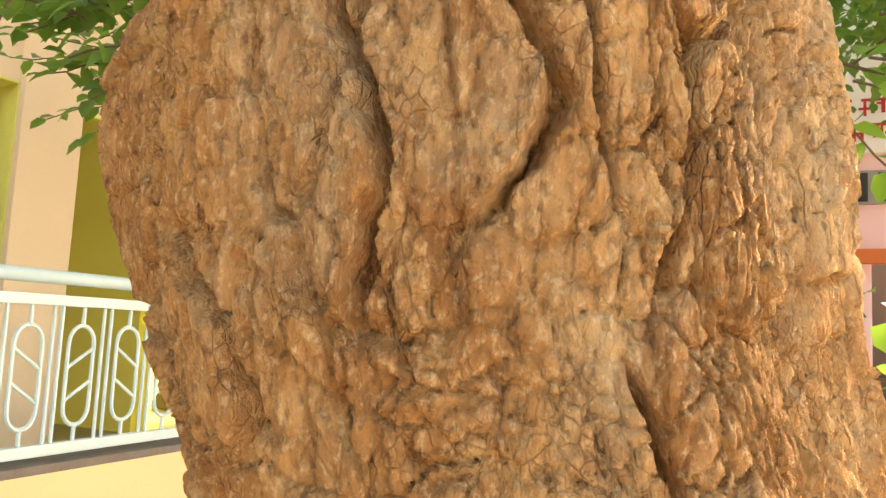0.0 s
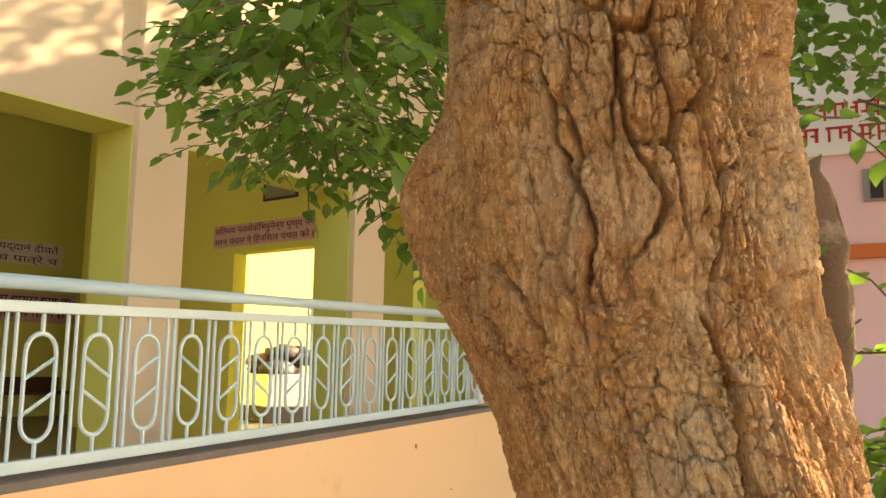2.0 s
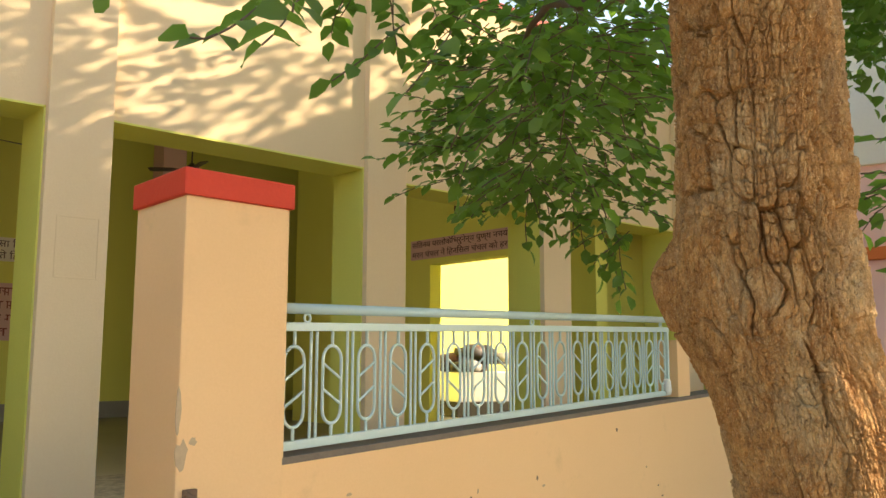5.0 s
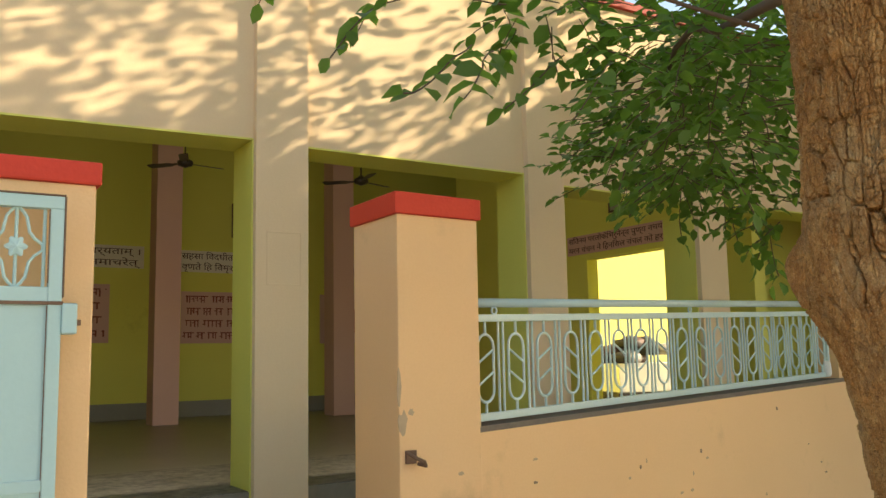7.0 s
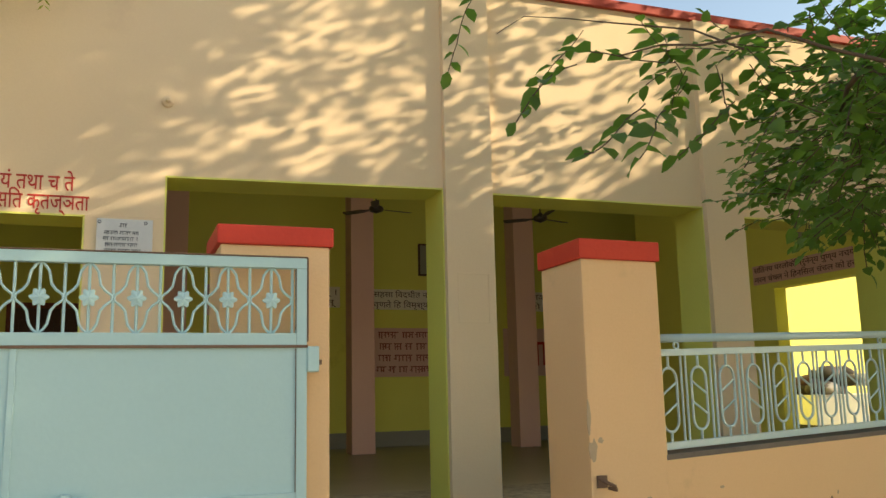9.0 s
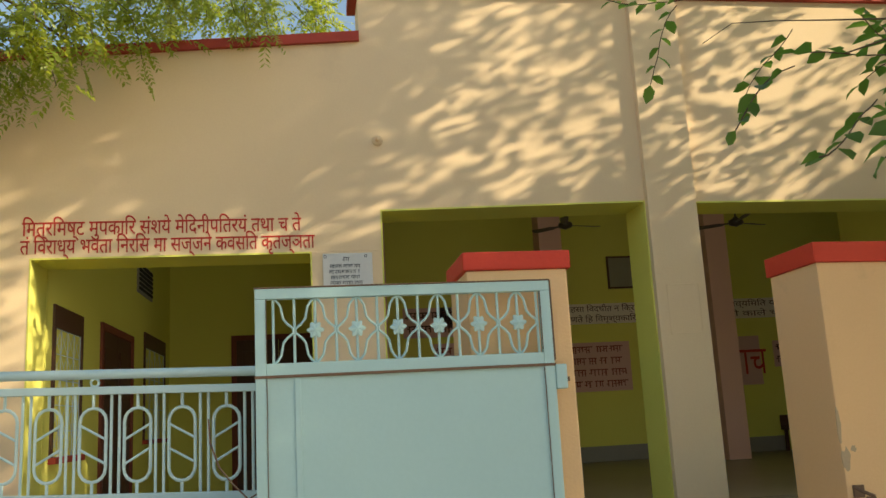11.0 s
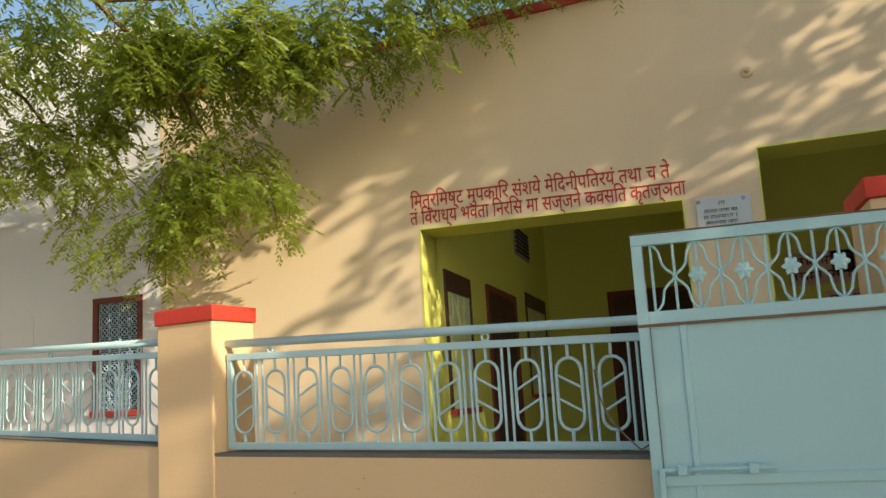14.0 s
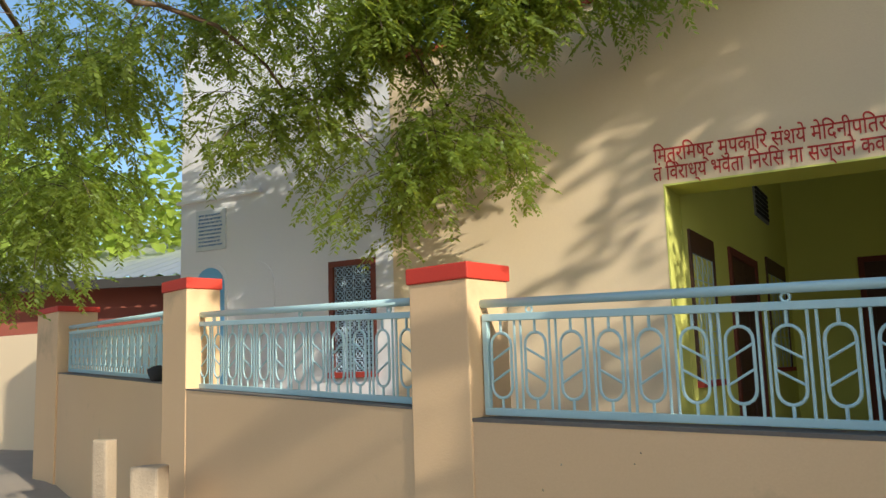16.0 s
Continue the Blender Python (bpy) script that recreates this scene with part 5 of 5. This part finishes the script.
LANES = [(np.array((-0.2, -0.65, 1.85)), 0.75), (np.array((-5.8, 4.6, 2.0)), 1.1), (np.array((-8.4, 2.5, 1.0)), 1.6), (np.array((-6.9, 3.8, 3.6)), 2.0), (np.array((-9.6, 4.7, 3.2)), 2.2)]
r = np.random.RandomState(9)


def sun_spot(c):
    """Where the shade of a point of the crown falls on the facade."""
    p = c - WAY * ((FRONT - c[1]) / -WAY[1])
    return p[0], p[2]


def airy(c):
    """True over the stretch of facade chosen for broken sun."""
    x, z = sun_spot(c)
    return -2.7 < x < 3.4 and 3.3 < z < 5.8


def clump(c, twigs, spread):
    for _ in range(twigs):
        at = c + r.normal(0, spread, 3)
        if not airy(at):
            L2.twig(at, r.normal(0, 1, 3), 7, 0.09, 0.15)


for k in range(470):
    q = r.normal(0, 1, 3)
    q = q / np.linalg.norm(q) * r.uniform(0.02, 1.0) ** 0.36
    c = np.array((4.6, -0.7, 6.3)) + q * np.array((5.4, 4.2, 2.2))
    if c[2] < 4.3:
        c[2] = 4.3 + r.uniform(0, 0.6)
    if c[0] < 2.2 and r.uniform() < 0.6 or c[2] > 7.3 and c[1] < 1.6 and c[0] < 5:
        continue
    # clumps are left out along a few lanes so that sun reaches chosen spots
    if any((c - p).dot(c - p) - (c - p).dot(WAY) ** 2 < w for p, w in LANES):
        continue
    clump(c, 9, 0.30)
# extra unseen clumps that keep sun off the gate and walls
for centre, radii, count in (((2.6, -2.2, 4.2), (1.0, 0.8, 0.45), 26), ((5.8, 0.6, 6.5), (1.7, 1.5, 1.1), 34), ((3.2, 2.5, 7.7), (1.6, 0.6, 0.5), 24), ((4.9, -2.1, 5.2), (1.3, 0.6, 0.5), 22)):
    for _ in range(count):
        clump(np.array(centre) + r.uniform(-1, 1, 3) * np.array(radii), 9, 0.26)
# unseen clumps aimed to shade the upper facade on the left
for _ in range(46):
    spot = np.array((r.uniform(-6.0, -2.5), FRONT, r.uniform(4.15, 5.4)))
    clump(spot + WAY * r.uniform(6.5, 9.5), 8, 0.26)
# unseen twigs placed up-sun of the facade so that their gaps throw long streaks of sun
for _ in range(70):
    spot = np.array((r.uniform(-2.7, 3.3), FRONT, r.uniform(3.3, 5.7)))
    c = spot + WAY * r.uniform(4.0, 7.5)
    w = r.normal(0, 1, 3)
    for _ in range(4):
        L2.twig(c + r.normal(0, 0.13, 3), w + r.normal(0, 0.35, 3), 9, 0.07, 0.12)
L2.build("crown", LEAF, main_tree, "dense high crown of green leaves, shaped out of view for its shade")

# second stem behind the trunk
stem2 = thing("young_tree", "slim knobbly grey-brown tree stem behind the large trunk", "tree")
bm = bmesh.new()
path = [Vector((1.24 - 0.17 * f + 0.035 * math.sin(9 * f), -0.50 + 0.14 * f + 0.03 * math.cos(11 * f), 0.15 + 2.17 * f)) for f in (k / 60 for k in range(61))]
tube(bm, path, [0.040 - 0.006 * k / 60 + 0.010 * math.exp(-((k - 56) / 3) ** 2) + 0.006 * math.sin(k * 0.9) ** 2 for k in range(61)], 18)
for v in bm.verts:
    v.co += noise.noise_vector(v.co * 14) * 0.014 + noise.noise_vector(v.co * 45) * 0.010
part("stem", bm, STEM, stem2, smooth=True)
L3 = Leaves(6)
bm = bmesh.new()
mass(L3, None, bm, (1.20, -0.42, 2.50), (0.20, 0.20, 0.14), 13, 0.09, seed=11)
mass(L3, None, bm, (1.30, -0.55, 1.85), (0.18, 0.15, 0.15), 12, 0.09, seed=13)
mass(L3, None, bm, (1.7, -0.75, 1.35), (0.50, 0.40, 0.45), 100, 0.10, seed=12)
tagged(part("twigwork", bm, TWIG, stem2), kind="stuff")
L3.build("foliage", LEAF, stem2, "fresh green leaves")


# neem tree that overhangs the left of the street
def frond_mesh(leaves, start, way, r, length):
    """One pinnate leaf: narrow leaflets in pairs along a drooping rib."""
    p, d = np.array(start, float), np.array(way, float)
    d /= np.linalg.norm(d)
    pairs = 7
    for i in range(pairs):
        d = d + np.array((0, 0, -0.07)) + r.normal(0, 0.03, 3)
        d /= np.linalg.norm(d)
        p = p + d * length / pairs
        s = np.cross(d, (0, 0, 1.0))
        s /= np.linalg.norm(s) + 1e-6
        for side in (-1, 1):
            leaves.add(p, d * 0.65 + s * side * 0.8 + np.array((0, 0, -0.15)), np.array((0, -0.5, 0.8)) + r.normal(0, 0.5, 3), length * 0.25 * (1 - 0.3 * abs(i / pairs - 0.4)))


class Slim(Leaves):
    def build(self, name, mat, parent, label="", width=0.42):
        at, way, up, size = (np.array(v, float) for v in (self.at, self.way, self.up, self.size))
        way /= np.linalg.norm(way, axis=1)[:, None]
        s = np.cross(up, way)
        s /= np.linalg.norm(s, axis=1)[:, None] + 1e-9
        sh = np.array([(0, 0), (0.45, 0.5), (1.0, 0.05), (0.45, -0.5)]) * np.array((1, width))
        v = at[:, None] + size[:, None, None] * (sh[None, :, :1] * way[:, None] + sh[None, :, 1:] * s[:, None])
        faces = (np.arange(len(at)) * 4)[:, None] + np.arange(4)[None]
        return raw_mesh(name, v.reshape(-1, 3), faces, mat, parent, label)


neem = thing("neem_tree", "neem tree with feathery drooping yellow-green foliage over the wall", "tree")
bm = bmesh.new()
limb(bm, [(-9.6, -1.6, 0.2), (-9.5, -1.5, 1.2), (-9.3, -1.3, 2.6), (-9.1, -1.0, 4.0)], 0.24, 0.16, 14)
NB = [((-9.1, -1.0, 4.0), (-7.0, 3.4, 5.0), 0.09), ((-9.1, -1.0, 4.0), (-9.8, 3.2, 5.4), 0.09), ((-8.2, 1.0, 4.7), (-5.6, 3.9, 5.3), 0.05), ((-9.4, 1.0, 4.9), (-11.5, 3.4, 4.9), 0.05), ((-9.1, -1.0, 4.0), (-10.5, 0.5, 5.5), 0.08), ((-7.4, 2.6, 4.95), (-6.9, 3.9, 3.7), 0.022), ((-8.6, 0.6, 4.5), (-8.4, 3.7, 4.1), 0.035), ((-6.6, 3.3, 4.9), (-5.0, 4.2, 4.7), 0.025), ((-8.4, 3.6, 4.1), (-7.5, 3.7, 3.5), 0.015)]
for k, (a, b, rr) in enumerate(NB):
    limb(bm, curve_between(a, b, 0.2, 8, 40 + k), rr, rr * 0.3, 8)
part("trunk", bm, STEM, neem, smooth=True)
N1 = Slim(7)
r = np.random.RandomState(21)


twigs = bmesh.new()


def neem_mass(centre, radii, sprays, length=0.26, fall=0.26):
    """Drooping sprays: a thin twig each, with pinnate leaves all along it."""
    for _ in range(sprays):
        q = r.normal(0, 1, 3)
        q = q / np.linalg.norm(q) * r.uniform(0.02, 1.2) ** 0.8
        p = np.array(centre) + q * np.array(radii)
        d = r.normal(0, 1, 3) + q * np.array((0.8, 0.8, 0))
        d[2] = -0.1 + 0.25 * r.normal()
        d /= np.linalg.norm(d)
        path = [tuple(p)]
        for k in range(r.randint(9, 15)):
            d = d + np.array((0, 0, -fall * 0.5)) + r.normal(0, 0.10, 3)
            d /= np.linalg.norm(d)
            p = p + d * 0.044
            path.append(tuple(p))
            w = d * 0.7 + r.normal(0, 0.75, 3)
            w[2] = w[2] * 0.5 - 0.25
            frond_mesh(N1, p, w, r, length * r.uniform(0.75, 1.25))
        tube(twigs, path[::3], 0.004, 3, caps=False)


neem_mass((-6.9, 3.85, 3.70), (0.45, 0.30, 0.35), 34)
neem_mass((-7.5, 3.7, 3.45), (0.40, 0.30, 0.30), 18)
neem_mass((-8.5, 3.6, 4.05), (0.65, 0.45, 0.40), 34)
neem_mass((-7.3, 3.5, 4.70), (1.2, 0.6, 0.35), 95)
neem_mass((-5.9, 3.85, 4.80), (0.7, 0.4, 0.22), 32)
neem_mass((-6.4, 3.75, 4.72), (0.7, 0.4, 0.28), 46)
neem_mass((-5.0, 4.1, 5.10), (0.6, 0.35, 0.15), 16)
neem_mass((-4.4, 4.3, 5.45), (1.0, 0.35, 0.20), 22)
neem_mass((-4.0, 6.2, 6.1), (1.6, 0.6, 0.5), 40)
neem_mass((-9.9, 2.9, 4.6), (1.2, 0.9, 0.7), 66)
neem_mass((-8.6, 3.2, 4.9), (1.0, 0.6, 0.4), 40)
neem_mass((-10.9, 3.4, 5.0), (0.9, 0.6, 0.6), 46)
neem_mass((-10.6, 3.0, 3.55), (0.45, 0.4, 0.45), 34)
neem_mass((-11.2, 3.2, 3.2), (0.5, 0.4, 0.55), 34)
neem_mass((-7.6, 2.4, 5.6), (2.2, 1.4, 0.5), 60)
tagged(part("twigwork", twigs, TWIG, neem), kind="stuff")
N1.build("foliage", NEEM, neem, "feathery sunlit neem leaves")

# ---------------------------------------------------------------- distance
shed = thing("tin_shed", "low shed with corrugated tin roof and dark red wall", "shed", at=pose(-19.0, 9.5, 0.4, 0, 0, 20))
part("wall", slab(-4, 4.5, 0, 4, 0, 3.3, 0.02), material("brick_red_wall", (0.30, 0.09, 0.06), 0.8), shed)
bm = bmesh.new()
cols = 90
vv = []
for j, (y, z) in enumerate(((-0.8, 3.35), (4.6, 4.9))):
    vv.append([bm.verts.new((-4.6 + 9.7 * i / cols, y, z + 0.03 * math.cos(i * math.pi / 1.5))) for i in range(cols + 1)])
for i in range(cols):
    bm.faces.new((vv[0][i], vv[0][i + 1], vv[1][i + 1], vv[1][i]))
roof = part("roof", bm, TIN, shed)
part("fascia", slab(-4.6, 5.1, -0.82, -0.78, 3.15, 3.33, 0.005), DARK, shed)
low = structure("wall_far_low", slab(-24, -12, 8.3, 8.5, 0, 2.7, 0.01), CREAM, "pale plastered boundary wall in the distance")
F1 = Leaves(12)
r = np.random.RandomState(31)
far = thing("far_trees", "yellow-green trees in the distance, sunlight put into the leaf colour", "trees", kind="stuff")
bm = bmesh.new()
for x, y, h in ((-22, 14, 8), (-26, 12, 9), (-18, 18, 9), (-31, 16, 10), (-13.5, 17, 9), (-29, 8, 8)):
    limb(bm, [(x, y, 0), (x + 0.2, y, h * 0.3), (x - 0.2, y + 0.3, h * 0.6)], 0.3, 0.12, 8)
    for _ in range(130):
        q = r.normal(0, 1, 3)
        q = q / np.linalg.norm(q) * r.uniform(0.2, 1) ** 0.4
        c = np.array((x, y, h * 0.62)) + q * np.array((3.2, 3.2, h * 0.42))
        for _ in range(4):
            F1.twig(c + r.normal(0, 0.3, 3), r.normal(0, 1, 3), 6, 0.2, 0.36)
part("trunks", bm, TWIG, far)
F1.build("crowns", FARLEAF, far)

# rose-coloured house of two storeys down the street, seen past the large trunk
# its unseen height and length are set by the shade thrown on the walls
house = thing("rose_house", "cream and rose painted house with orange arched doorway", "house", at=pose(10.4, 0.0, 0.2, 0, 0, -80))
part("wall", slab(-4.8, -0.55, 0, 0.3, 0, 3.05, 0.01), ROSE, house)
part("wall", slab(0.75, 4.4, 0, 0.3, 0, 3.05, 0.01), ROSE, house)
part("upper_wall", slab(-4.8, 4.4, 0.02, 0.3, 3.05, 4.25, 0), ROSE, house)
part("parapet", slab(-4.8, 4.4, -0.05, 0.3, 4.25, 7.55, 0.01), BAND, house, "cream painted upper storey band")
part("lintel", slab(-4.8, 4.4, -0.12, 0.0, 2.95, 3.12, 0.01), ORANGE, house, "orange painted lintel band")
# near-black wall stands in for the shade inside the doorway
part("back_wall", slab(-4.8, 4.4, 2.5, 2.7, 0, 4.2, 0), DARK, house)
bars("writing", -2.2, 2.2, 4.35, 4.95, 2, LETTER, house, pose(0, -0.055, 0), 17)
v = part("vent", slab(-1.3, 1.3, -0.03, 0.05, 3.65, 4.05, 0.005), GREY, house)
for k in range(10):
    part("slat", slab(-1.22 + 0.25 * k, -1.08 + 0.25 * k, -0.045, -0.028, 3.68, 4.02, 0.003), DARK, v)
